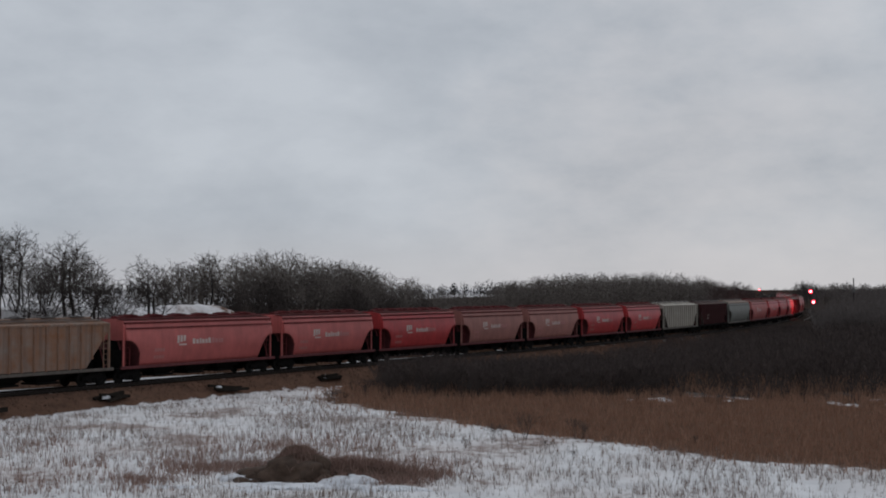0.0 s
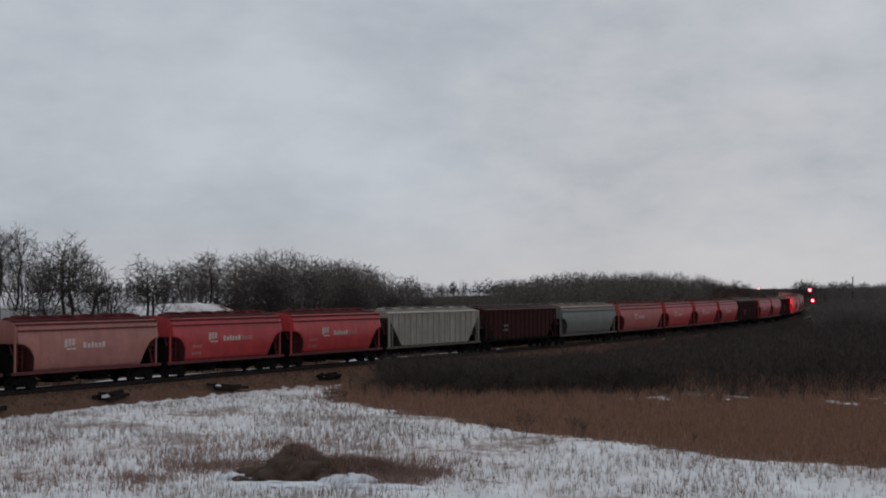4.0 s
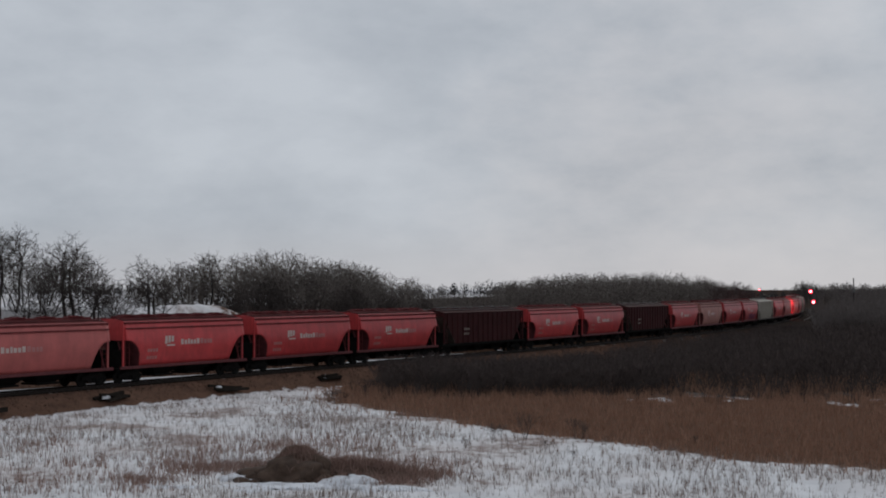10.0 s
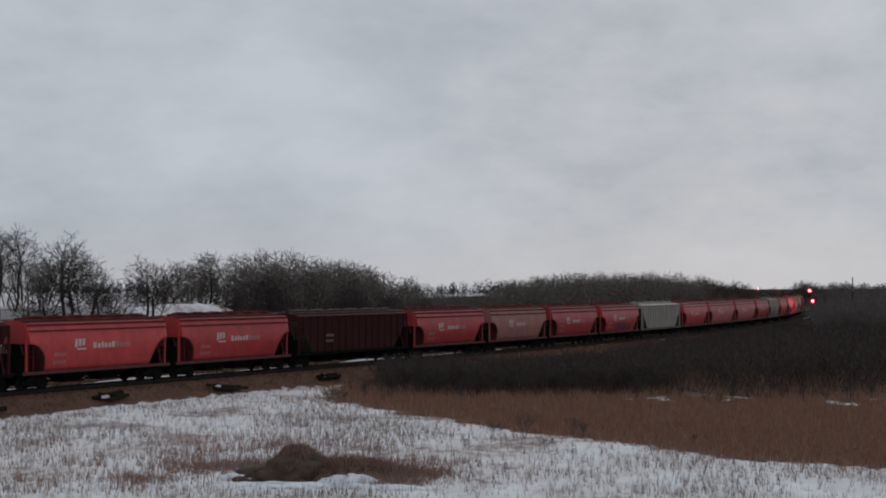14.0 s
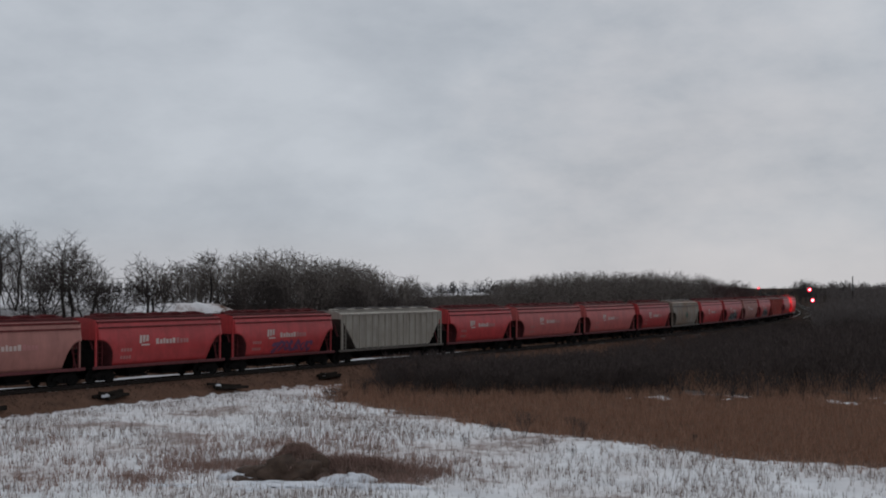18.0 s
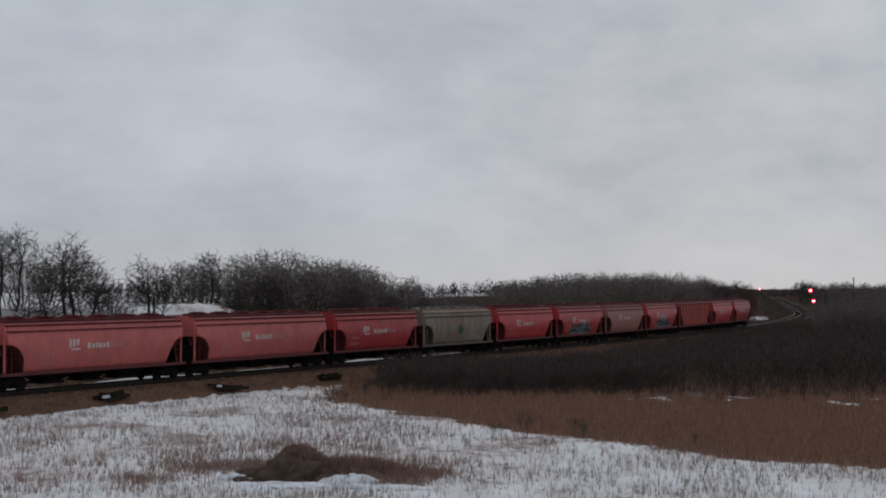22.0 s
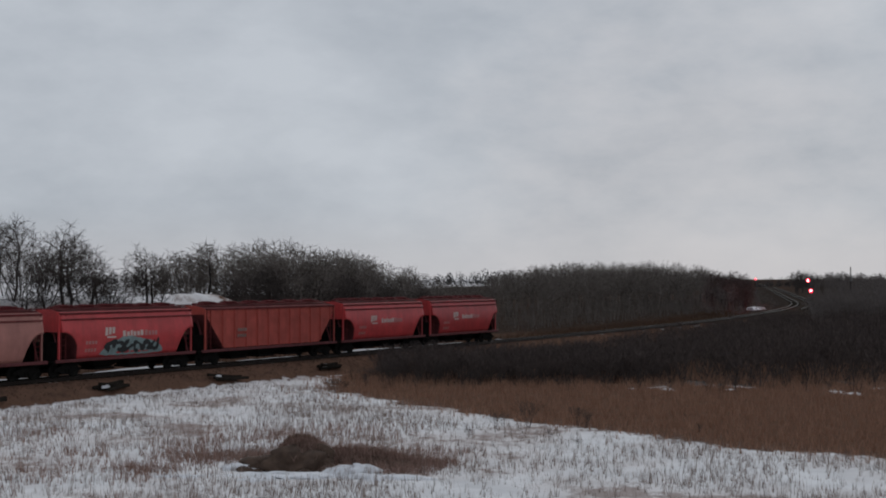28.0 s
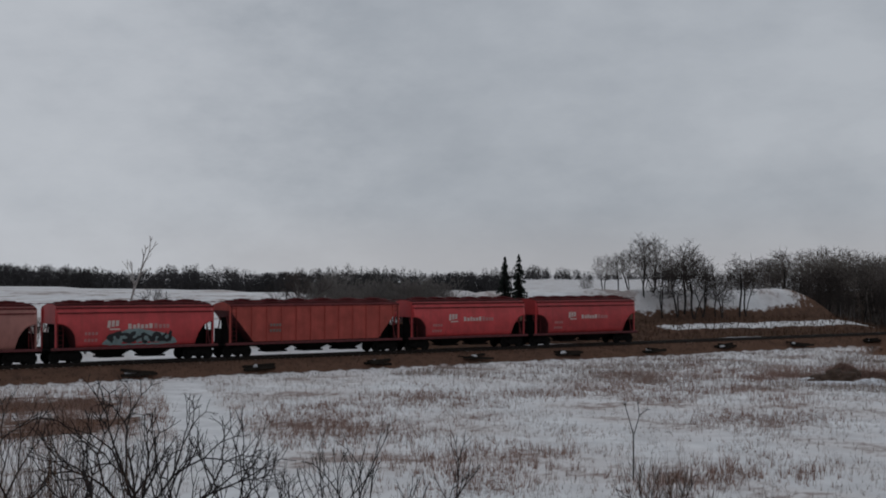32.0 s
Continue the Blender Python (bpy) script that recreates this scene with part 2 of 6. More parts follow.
# twig colour lightened to put distance haze into the far woods
M_GREYTWIG = material("haze_paled_twigs", (0.15, 0.128, 0.12), 0.95, vary=0.3, scale=0.5, spec=0.05)
M_SAPLING = material("dark_sapling_bark", (0.03, 0.025, 0.024), 0.9, vary=0.35, scale=6, spec=0.1)
M_PALE = material("pale_poplar_bark", (0.19, 0.172, 0.158), 0.9, vary=0.35, scale=3)
M_BIRCH = material("white_birch_bark", (0.36, 0.33, 0.31), 0.85, vary=0.35, scale=3)
M_NEEDLE = material("spruce_needles", (0.018, 0.028, 0.02), 0.9, vary=0.4, scale=2)
M_EARTH = material("bare_earth", (0.085, 0.053, 0.037), 0.95, vary=0.4, scale=3, bump=0.6, bump_scale=8)
M_THICKET = island_material("thicket_stems", (0.05, 0.041, 0.039), (0.115, 0.09, 0.082))
M_STRAW = island_material("straw_stalks", (0.10, 0.075, 0.065), (0.38, 0.29, 0.245))
M_REED = island_material("brown_reeds", (0.245, 0.135, 0.09), (0.365, 0.217, 0.153))
M_BANKTURF = island_material("bank_turf", (0.075, 0.049, 0.037), (0.12, 0.078, 0.058))
M_BANKGRASS = island_material("bank_grass", (0.065, 0.038, 0.026), (0.12, 0.073, 0.05))
M_MOUNDGRASS = island_material("mound_grass", (0.17, 0.105, 0.085), (0.40, 0.27, 0.225))
M_STEELGREY = material("signal_grey_steel", (0.09, 0.09, 0.09), 0.6, metal=0.3, vary=0.2, scale=5)
M_SIGBLACK = material("signal_black", (0.012, 0.012, 0.013), 0.7, vary=0.2, scale=5)
M_CASE = material("signal_case_paint", (0.13, 0.125, 0.12), 0.6, vary=0.2, scale=3)
M_REDLAMP = glow("red_signal_lens_and_glare", (1.0, 0.02, 0.05), 4.0)
M_LAMPCORE = glow("signal_lamp", (1.0, 0.55, 0.6), 14.0)
M_FARBARK = material("far_bare_woods", (0.042, 0.039, 0.04), 1.0, vary=0.3, scale=0.2)

# ---- building helpers ----


def part(name, data, mat, parent, label=""):
    """Links a bmesh or a mesh as one object under its thing."""
    if isinstance(data, bmesh.types.BMesh):
        me = bpy.data.meshes.new(name)
        data.to_mesh(me)
        data.free()
    else:
        me = data
    if mat is not None and not me.materials:
        me.materials.append(mat)
    ob = new(name, me)
    if parent is not None:
        ob.parent = parent
    if label:
        ob["label"] = label
    return ob


def poly_mesh(name, verts, faces, mat, smooth=False):
    me = bpy.data.meshes.new(name)
    me.from_pydata([tuple(v) for v in verts], [], faces)
    if smooth:
        me.polygons.foreach_set("use_smooth", [True] * len(me.polygons))
    me.materials.append(mat)
    me.update()
    return me


def tri_mesh(name, verts, tris, mat):
    """A mesh from numpy arrays of vertices and triangles."""
    me = bpy.data.meshes.new(name)
    me.vertices.add(len(verts))
    me.vertices.foreach_set("co", np.asarray(verts, dtype=np.float32).ravel())
    tris = np.asarray(tris, dtype=np.int32)
    me.loops.add(tris.size)
    me.loops.foreach_set("vertex_index", tris.ravel())
    me.polygons.add(len(tris))
    me.polygons.foreach_set("loop_start", np.arange(0, tris.size, 3, dtype=np.int32))
    me.materials.append(mat)
    me.update(calc_edges=True)
    return me


def box(bm, x0, x1, y0, y1, z0, z1, bevel=0.0):
    vs = [bm.verts.new((x, y, z)) for x in (x0, x1) for y in (y0, y1) for z in (z0, z1)]
    fs = [bm.faces.new([vs[i] for i in f]) for f in ((0, 1, 3, 2), (4, 6, 7, 5), (0, 4, 5, 1), (2, 3, 7, 6), (0, 2, 6, 4), (1, 5, 7, 3))]
    if bevel > 0:
        es = list({e for f in fs for e in f.edges})
        bmesh.ops.bevel(bm, geom=es, offset=bevel, segments=1, affect="EDGES")
    return bm


def tube(bm, a, b, r0, r1=None, seg=6):
    r1 = r0 if r1 is None else r1
    a, b = Vector(a), Vector(b)
    d = (b - a).normalized()
    u = d.orthogonal().normalized()
    w = d.cross(u)
    ra, rb = [], []
    for i in range(seg):
        c, s = math.cos(2 * math.pi * i / seg), math.sin(2 * math.pi * i / seg)
        ra.append(bm.verts.new(a + (u * c + w * s) * r0))
        rb.append(bm.verts.new(b + (u * c + w * s) * r1))
    for i in range(seg):
        j = (i + 1) % seg
        bm.faces.new((ra[i], ra[j], rb[j], rb[i]))
    bm.faces.new(ra[::-1])
    bm.faces.new(rb)
    return bm


def box_bm(*a, **k):
    return box(bmesh.new(), *a, **k)


def interp(v, xs, ys):
    return float(np.interp(v, xs, ys))


# ---- the track's line ----
S1, TURN_R, HEAD_A, HEAD_B = 45.2, 836.4, 0.52368, 0.21395
_ss = np.arange(-260.0, 2400.0, 1.0)
_hd = np.where(_ss < S1, HEAD_A, np.maximum(HEAD_B, HEAD_A - (_ss - S1) / TURN_R))
_px = np.cumsum(np.sin(_hd))
_py = np.cumsum(np.cos(_hd))
_i0 = int(np.searchsorted(_ss, 0.0))
_px += -21.434 - _px[_i0]
_py += 100.0 - _py[_i0]


def on_track(s, lat=0.0):
    """Plan place and heading at s metres along the track, lat metres to its far side."""
    x, y, h = np.interp(s, _ss, _px), np.interp(s, _ss, _py), np.interp(s, _ss, _hd)
    return x - lat * np.cos(h), y + lat * np.sin(h), h


def track_coords(x, y):
    """Along and across distances of plan points from the track; across is positive on the far side."""
    x, y = np.asarray(x, float), np.asarray(y, float)
    s_out, l_out = np.empty_like(x), np.empty_like(x)
    step = 4
    tx, ty, th, ts = _px[::step], _py[::step], _hd[::step], _ss[::step]
    for a in range(0, x.size, 4000):
        xx, yy = x[a:a + 4000, None], y[a:a + 4000, None]
        k = np.argmin((xx - tx) ** 2 + (yy - ty) ** 2, axis=1)
        dx, dy = xx[:, 0] - tx[k], yy[:, 0] - ty[k]
        s_out[a:a + 4000] = ts[k] + dx * np.sin(th[k]) + dy * np.cos(th[k])
        l_out[a:a + 4000] = -dx * np.cos(th[k]) + dy * np.sin(th[k])
    return s_out, l_out


def smooth(v, a, b):
    t = np.clip((v - a) / (b - a), 0, 1)
    return t * t * (3 - 2 * t)


_rng = np.random.RandomState(5)
_waves = [(_rng.uniform(-1, 1), _rng.uniform(-1, 1), _rng.uniform(0, 6.28)) for _ in range(14)]


def rolling(x, y, wl):
    """A gentle, repeatable unevenness of about unit height and the given wavelength."""
    v = 0
    for i, (a, b, c) in enumerate(_waves):
        n = math.hypot(a, b) + 0.2
        f = 6.28 / wl * (0.6 + 0.12 * i) / n
        v = v + np.sin(x * a * f + y * b * f + c) / (2.2 + 0.35 * i)
    return v * 0.42


FIELD = -1.3


def ground_height(x, y):
    x, y = np.asarray(x, float), np.asarray(y, float)
    s, lat = track_coords(x.ravel(), y.ravel())
    s, lat = s.reshape(x.shape), lat.reshape(x.shape)
    near = FIELD + 0.10 * rolling(x, y, 9) + 0.05 * rolling(x + 40, y, 3.1)
    left = 1 - smooth(s, -44, -22)
    mid = smooth(s, -48, -28) * (1 - smooth(s, 34, 50))
    # behind the track: a hollow, then open snowfields, a bank under the oaks, low woods
    far_l = -0.7 + 3.3 * smooth(lat, 4, 34) + 0.25 * rolling(x, y, 25)
    far_m = -0.9 + 2.4 * smooth(lat, 5, 17) + (3.25 + 0.35 * rolling(x, y, 7) + 0.32 * rolling(x + 3, y, 2.6)) * smooth(lat, 17.5, 20.5) - 1.0 * smooth(lat, 21.5, 30) - 1.0 * smooth(lat, 30, 60)
    far_r = -1.2 + 1.7 * smooth(lat, 12, 55) + 0.2 * rolling(x, y, 25)
    far = far_l * left + (1 - left) * (far_m * mid + far_r * (1 - mid))
    side = smooth(lat, 3.2, 5.2)
    z = near * (1 - side) + far * side
    bed = smooth(np.abs(lat), 2.0, 4.9)
    z = -0.215 * (1 - bed) + z * bed
    # the far bank sinks under its ballast
    deep = smooth(s, 150, 190) * (1 - smooth(np.abs(lat), 9, 16))
    z = z * (1 - deep) - 1.9 * deep
    # knoll beside the road where the saplings grow
    k = np.hypot((x + 4.0) / 17.0, (y + 31.0) / 10.0)
    z = z + 3.0 * (1 - smooth(k, 0.5, 1.3))
    # distant ground: falls a little, then low rises
    d = np.hypot(x, y)
    z = z + smooth(d, 500, 1200) * (1.2 * rolling(x, y, 900) + 0.5)
    return z


# ---- ground ----
ROAD = ((-57.5, 46.0), (-11.1, -20.0))
# patches where dead grass shows through the snow: place and reach
CLUMPS = ((-25, 10.6, 3.2), (-31, 20.5, 2.4), (-28, 15, 2.2), (-14.2, 7.9, 2.0), (-13.3, 0.4, 2.2), (-17, 3.5, 1.8), (-20, 43.3, 2.6), (-19.4, 52, 2.4), (-23, 37, 2.0), (-6.2, 1.8, 1.5), (-4.6, 4.5, 1.5), (-1.9, 5.4, 1.6), (-11.3, 47.4, 1.8), (-48, 17, 6.0), (-40, 8, 4.5))
FAR_CLUMPS = ((-15.8, 62.2, 1.7), (-11.6, 65.0, 1.8), (-10, 70, 2.2), (-5.2, 70.5, 2.4), (-1.1, 63, 1.5), (-20, 70.5, 1.6), (-21.7, 56.8, 2.0), (-14, 44, 1.8), (-14.7, 36.6, 1.8), (1, 40, 1.7), (-7.4, 40, 1.5), (-12.2, 56.7, 1.2), (-16.5, 55.5, 1.3), (-29, 30, 3), (-7, 26, 2.5))


def off_road(x, y):
    """Distance from the snowed-up track's middle."""
    (x0, y0), (x1, y1) = ROAD
    u = (y - y0) / (y1 - y0)
    return np.abs(x - (x0 + (x1 - x0) * u)) * 0.82


def axis_steps(lo, hi, fine_lo, fine_hi, fine):
    out = list(np.arange(fine_lo, fine_hi, fine))
    v, st = fine_hi, fine
    while v < hi:
        out.append(v)
        st *= 1.16
        v += st
    out.append(hi)
    v, st = fine_lo, fine
    pre = []
    while v > lo:
        st *= 1.16
        v -= st
        pre.append(v)
    pre[-1] = lo
    return np.array(pre[::-1] + out)


def in_marsh(x, y):
    """The reed bed on the camera's side: between the snowfield and the thicket."""
    edge = np.interp(x, [-9, 0.6, 6.5, 13, 22, 45], [98, 84, 74, 66, 60, 52]) + 1.6 * rolling(x, y, 8)
    s, lat = track_coords(np.ravel(x), np.ravel(y))
    s, lat = s.reshape(np.shape(x)), lat.reshape(np.shape(x))
    hole = smooth(rolling(x, y * 0.45, 4.2) + 0.8 * rolling(x, y * 0.5, 1.7), 0.35, 0.6) * smooth(x, 4, 16) * smooth(y, 92, 97) * (1 - smooth(y, 108, 116))
    return smooth(y - edge + 1.6 * rolling(x, y, 2.7), -4.2, 3.8) * smooth(-lat, 3.0, 5.0) * smooth(x, -12, -5) * (1 - 0.95 * hole)


def in_thicket(x, y):
    s, lat = track_coords(np.ravel(x), np.ravel(y))
    s, lat = s.reshape(np.shape(x)), lat.reshape(np.shape(x))
    front = np.interp(x, [-8, 0, 12, 30, 60], [108, 104, 104, 102, 96]) + 2.5 * rolling(x, y, 11)
    return (y > front) & (-lat > 5.5) & (x > -7 + (104 - y) * 0.1)


def build_ground():
    xs = axis_steps(-4200, 4200, -95, 85, 0.85)
    ys = axis_steps(-900, 4700, -20, 150, 0.8)
    gx, gy = np.meshgrid(xs, ys)
    z = ground_height(gx, gy)
    s, lat = track_coords(gx.ravel(), gy.ravel())
    s, lat = s.reshape(gx.shape), lat.reshape(gx.shape)
    nx, ny = len(xs), len(ys)
    a = (np.arange(ny - 1)[:, None] * nx + np.arange(nx - 1)[None]).ravel()
    tris = np.concatenate([np.stack([a, a + 1, a + nx + 1], -1), np.stack([a, a + nx + 1, a + nx], -1)])
    brown = in_marsh(gx, gy)
    bank = smooth(-lat, 0.8, 1.3) * (1 - smooth(-lat, 3.6, 4.9))
    back = smooth(lat - 1.6 * (1 - smooth(s, 20, 45)), 1.2, 2.8) * (1 - smooth(lat + 0.35 * rolling(gx, gy, 5), 18.2, 19.2) * (1 - smooth(s + 2.0 * rolling(gx + 5, gy, 6), 27, 40))) * smooth(s, -46, -32) * (1 - smooth(lat, 120, 200))
    back = back * (1 - 0.95 * (1 - smooth(np.abs(lat - 12.3 + 0.5 * rolling(gx, gy, 9)), 0.5, 1.1)) * smooth(s, -2, 4) * (1 - smooth(s + 6 * rolling(gx, gy, 13), 50, 62)))
    right = smooth(-lat, 3.0, 5.0) * smooth(s, 150, 190) * (1 - smooth(np.hypot(gx, gy), 700, 900))
    woods = smooth(lat, 19, 26) * smooth(s, 30, 60) * (1 - smooth(lat, 120, 200))
    cutting = smooth(-lat, 0.8, 1.3) * smooth(s, 90, 130) * (1 - smooth(-lat, 12, 20))
    brown = np.clip(brown + bank + back * 0.85 + woods * 0.8 + right * 0.85 + cutting, 0, 1)
    for cx, cy, r in CLUMPS + FAR_CLUMPS:
        d = np.hypot((gx - cx) / (1.1 * r), (gy - cy) / (1.4 * r)) + 0.45 * rolling(gx + cx, gy, 3.3)
        brown = np.maximum(brown, (0.85 if r > 4 else 0.4) * (1 - smooth(d, 0.1, 1.5)))
    tufts = smooth(rolling(gx, gy, 14) + 0.7 * rolling(gx + 20, gy * 1.3, 5), -0.1, 0.9) * (1 - smooth(gy, 38, 56)) * smooth(gy, -40, -20)
    brown = np.maximum(brown, 0.4 * tufts)
    road = (1 - smooth(off_road(gx, gy) + 0.7 * rolling(gx, gy, 5), 1.2, 2.3)) * (gy < 60) * (gy > -30) * smooth(-lat, 4.5, 5.5)
    rut = np.maximum(0, 1 - np.abs(np.abs(off_road(gx, gy) + 0.15 * rolling(gx, gy, 3)) - 0.85) / 0.45) * road
    trail = sum(np.maximum(0, 1 - np.abs(gx - (gy * -0.245 - 5.0 + dx) + 0.3 * rolling(gx, gy, 4)) / 0.75) for dx in (-1.5, 1.6)) * smooth(gy, -14, -8) * (1 - smooth(gy, 10, 17))
    road = np.maximum(road, trail)
    brown = brown * (1 - trail)
    z = z - 0.12 * rut - 0.1 * trail
    bed = 1 - smooth(np.abs(lat), 0.7, 1.3)
    floor = np.clip(woods + right + smooth(lat, 2.0, 5.0) * smooth(s, 90, 150) * (1 - smooth(lat, 120, 200)), 0, 1) + in_thicket(gx, gy) * 0.8 + 0.5 * back * smooth(lat, 4, 7) + 0.42 * bank
    verts = np.stack([gx, gy, z], -1).reshape(-1, 3)
    me = tri_mesh("ground", verts, tris, None)
    me.materials.clear()
    at = me.attributes.new("brown", "FLOAT", "POINT")
    at.data.foreach_set("value", brown.ravel().astype(np.float32))
    at = me.attributes.new("bed", "FLOAT", "POINT")
    at.data.foreach_set("value", bed.ravel().astype(np.float32))
    at = me.attributes.new("litter", "FLOAT", "POINT")
    at.data.foreach_set("value", np.clip(floor, 0, 1).ravel().astype(np.float32))
    at = me.attributes.new("road", "FLOAT", "POINT")
    at.data.foreach_set("value", road.ravel().astype(np.float32))
    me.polygons.foreach_set("use_smooth", np.ones(len(me.polygons), dtype=bool))
    m = bpy.data.materials.new("snowy_ground")
    m.use_nodes = True
    nt = m.node_tree
    b = nt.nodes["Principled BSDF"]
    b.inputs["Roughness"].default_value = 0.95
    b.inputs["Specular IOR Level"].default_value = 0.0
    co = nt.nodes.new("ShaderNodeTexCoord")

    def nz(scale, detail, stretch=(1, 1, 1)):
        mp = nt.nodes.new("ShaderNodeMapping")
        mp.inputs["Scale"].default_value = stretch
        nt.links.new(co.outputs["Object"], mp.inputs["Vector"])
        n = nt.nodes.new("ShaderNodeTexNoise")
        n.inputs["Scale"].default_value = scale
        n.inputs["Detail"].default_value = detail
        n.inputs["Roughness"].default_value = 0.62
        nt.links.new(mp.outputs[0], n.inputs["Vector"])
        return n.outputs["Fac"]

    def remap(v, a, c, lo=0.0, hi=1.0):
        r = nt.nodes.new("ShaderNodeMapRange")
        r.inputs["From Min"].default_value = a
        r.inputs["From Max"].default_value = c
        r.inputs["To Min"].default_value = lo
        r.inputs["To Max"].default_value = hi
        nt.links.new(v, r.inputs["Value"])
        return r.outputs[0]

    def mixc(f, a, c):
        x = nt.nodes.new("ShaderNodeMix")
        x.data_type = "RGBA"
        nt.links.new(f, x.inputs["Factor"])
        for key, v in (("A", a), ("B", c)):
            if isinstance(v, tuple):
                x.inputs[key].default_value = (*v, 1)
            else:
                nt.links.new(v, x.inputs[key])
        return x.outputs["Result"]

    def math_(op, a, c):
        x = nt.nodes.new("ShaderNodeMath")
        x.operation = op
        for i, v in enumerate((a, c)):
            if isinstance(v, (int, float)):
                x.inputs[i].default_value = v
            else:
                nt.links.new(v, x.inputs[i])
        return x.outputs[0]

    big, fine = nz(0.11, 6), nz(1.7, 8, (1, 0.45, 1))
    snow = mixc(remap(nz(0.5, 5), 0.35, 0.65), (0.66, 0.65, 0.655), (0.83, 0.822, 0.828))
    litter = mixc(nz(5.0, 4), (0.12, 0.068, 0.05), (0.28, 0.185, 0.15))
    patch = math_("MULTIPLY", remap(big, 0.50, 0.64), 0.85)
    speck = remap(math_("ADD", math_("MULTIPLY", fine, 0.8), math_("MULTIPLY", patch, 0.35)), 0.53, 0.68)
    tinted = mixc(math_("MULTIPLY", remap(big, 0.42, 0.62), 0.4), snow, (0.56, 0.47, 0.435))
    field = mixc(math_("MULTIPLY", speck, 0.6), tinted, litter)
    ab = nt.nodes.new("ShaderNodeAttribute")
    ab.attribute_name = "brown"
    brown_n = remap(math_("ADD", ab.outputs["Fac"], math_("MULTIPLY", math_("SUBTRACT", fine, 0.5), 1.25)), 0.42, 0.62)
    reed = mixc(nz(0.8, 7), (0.088, 0.050, 0.035), (0.18, 0.105, 0.075))
    c = mixc(brown_n, field, reed)
    al = nt.nodes.new("ShaderNodeAttribute")
    al.attribute_name = "litter"
    duff = mixc(nz(1.3, 7), (0.026, 0.02, 0.017), (0.07, 0.052, 0.042))
    c = mixc(math_("MULTIPLY", remap(math_("ADD", al.outputs["Fac"], math_("MULTIPLY", math_("SUBTRACT", fine, 0.5), 0.6)), 0.4, 0.65), 0.9), c, duff)
    ar = nt.nodes.new("ShaderNodeAttribute")
    ar.attribute_name = "road"
    trodden = mixc(remap(nz(1.1, 6, (1, 0.5, 1)), 0.58, 0.7), snow, (0.36, 0.33, 0.32))
    c = mixc(ar.outputs["Fac"], c, trodden)
    ad = nt.nodes.new("ShaderNodeAttribute")
    ad.attribute_name = "bed"
    stone = mixc(nz(7.0, 4), (0.02, 0.016, 0.014), (0.06, 0.05, 0.043))
    c = mixc(ad.outputs["Fac"], c, stone)
    nt.links.new(c, b.inputs["Base Color"])
    bp = nt.nodes.new("ShaderNodeBump")
    bp.inputs["Strength"].default_value = 0.5
    bp.inputs["Distance"].default_value = 0.12
    nt.links.new(nz(2.4, 6), bp.inputs["Height"])
    nt.links.new(bp.outputs[0], b.inputs["Normal"])
    me.materials.append(m)
    g = new("ground", me)
    tagged(g, "snow-covered prairie ground with brown grass showing through", "ground", kind="structure")


build_ground()


def zg(x, y):
    return float(ground_height(np.array([x]), np.array([y]))[0])

# ---- railway track ----
def sweep_rail(lat, s0, s1, step, name, parent):
    prof = [(-0.068, -0.17), (0.068, -0.17), (0.068, -0.155), (0.012, -0.13), (0.012, -0.05), (0.036, -0.04), (0.036, 0.0), (-0.036, 0.0), (-0.036, -0.04), (-0.012, -0.05), (-0.012, -0.13), (-0.068, -0.155)]
    ss = np.arange(s0, s1, step)
    verts, faces = [], []
    n = len(prof)
    for i, s in enumerate(ss):
        for a, z in prof:
            x, y, _ = on_track(s, lat + a)
            verts.append((x, y, z))
        if i:
            for k in range(n):
                k2 = (k + 1) % n
                faces.append(((i - 1) * n + k, (i - 1) * n + k2, i * n + k2, i * n + k))
    return part(name, poly_mesh(name, verts, faces, M_RAIL), None, parent)


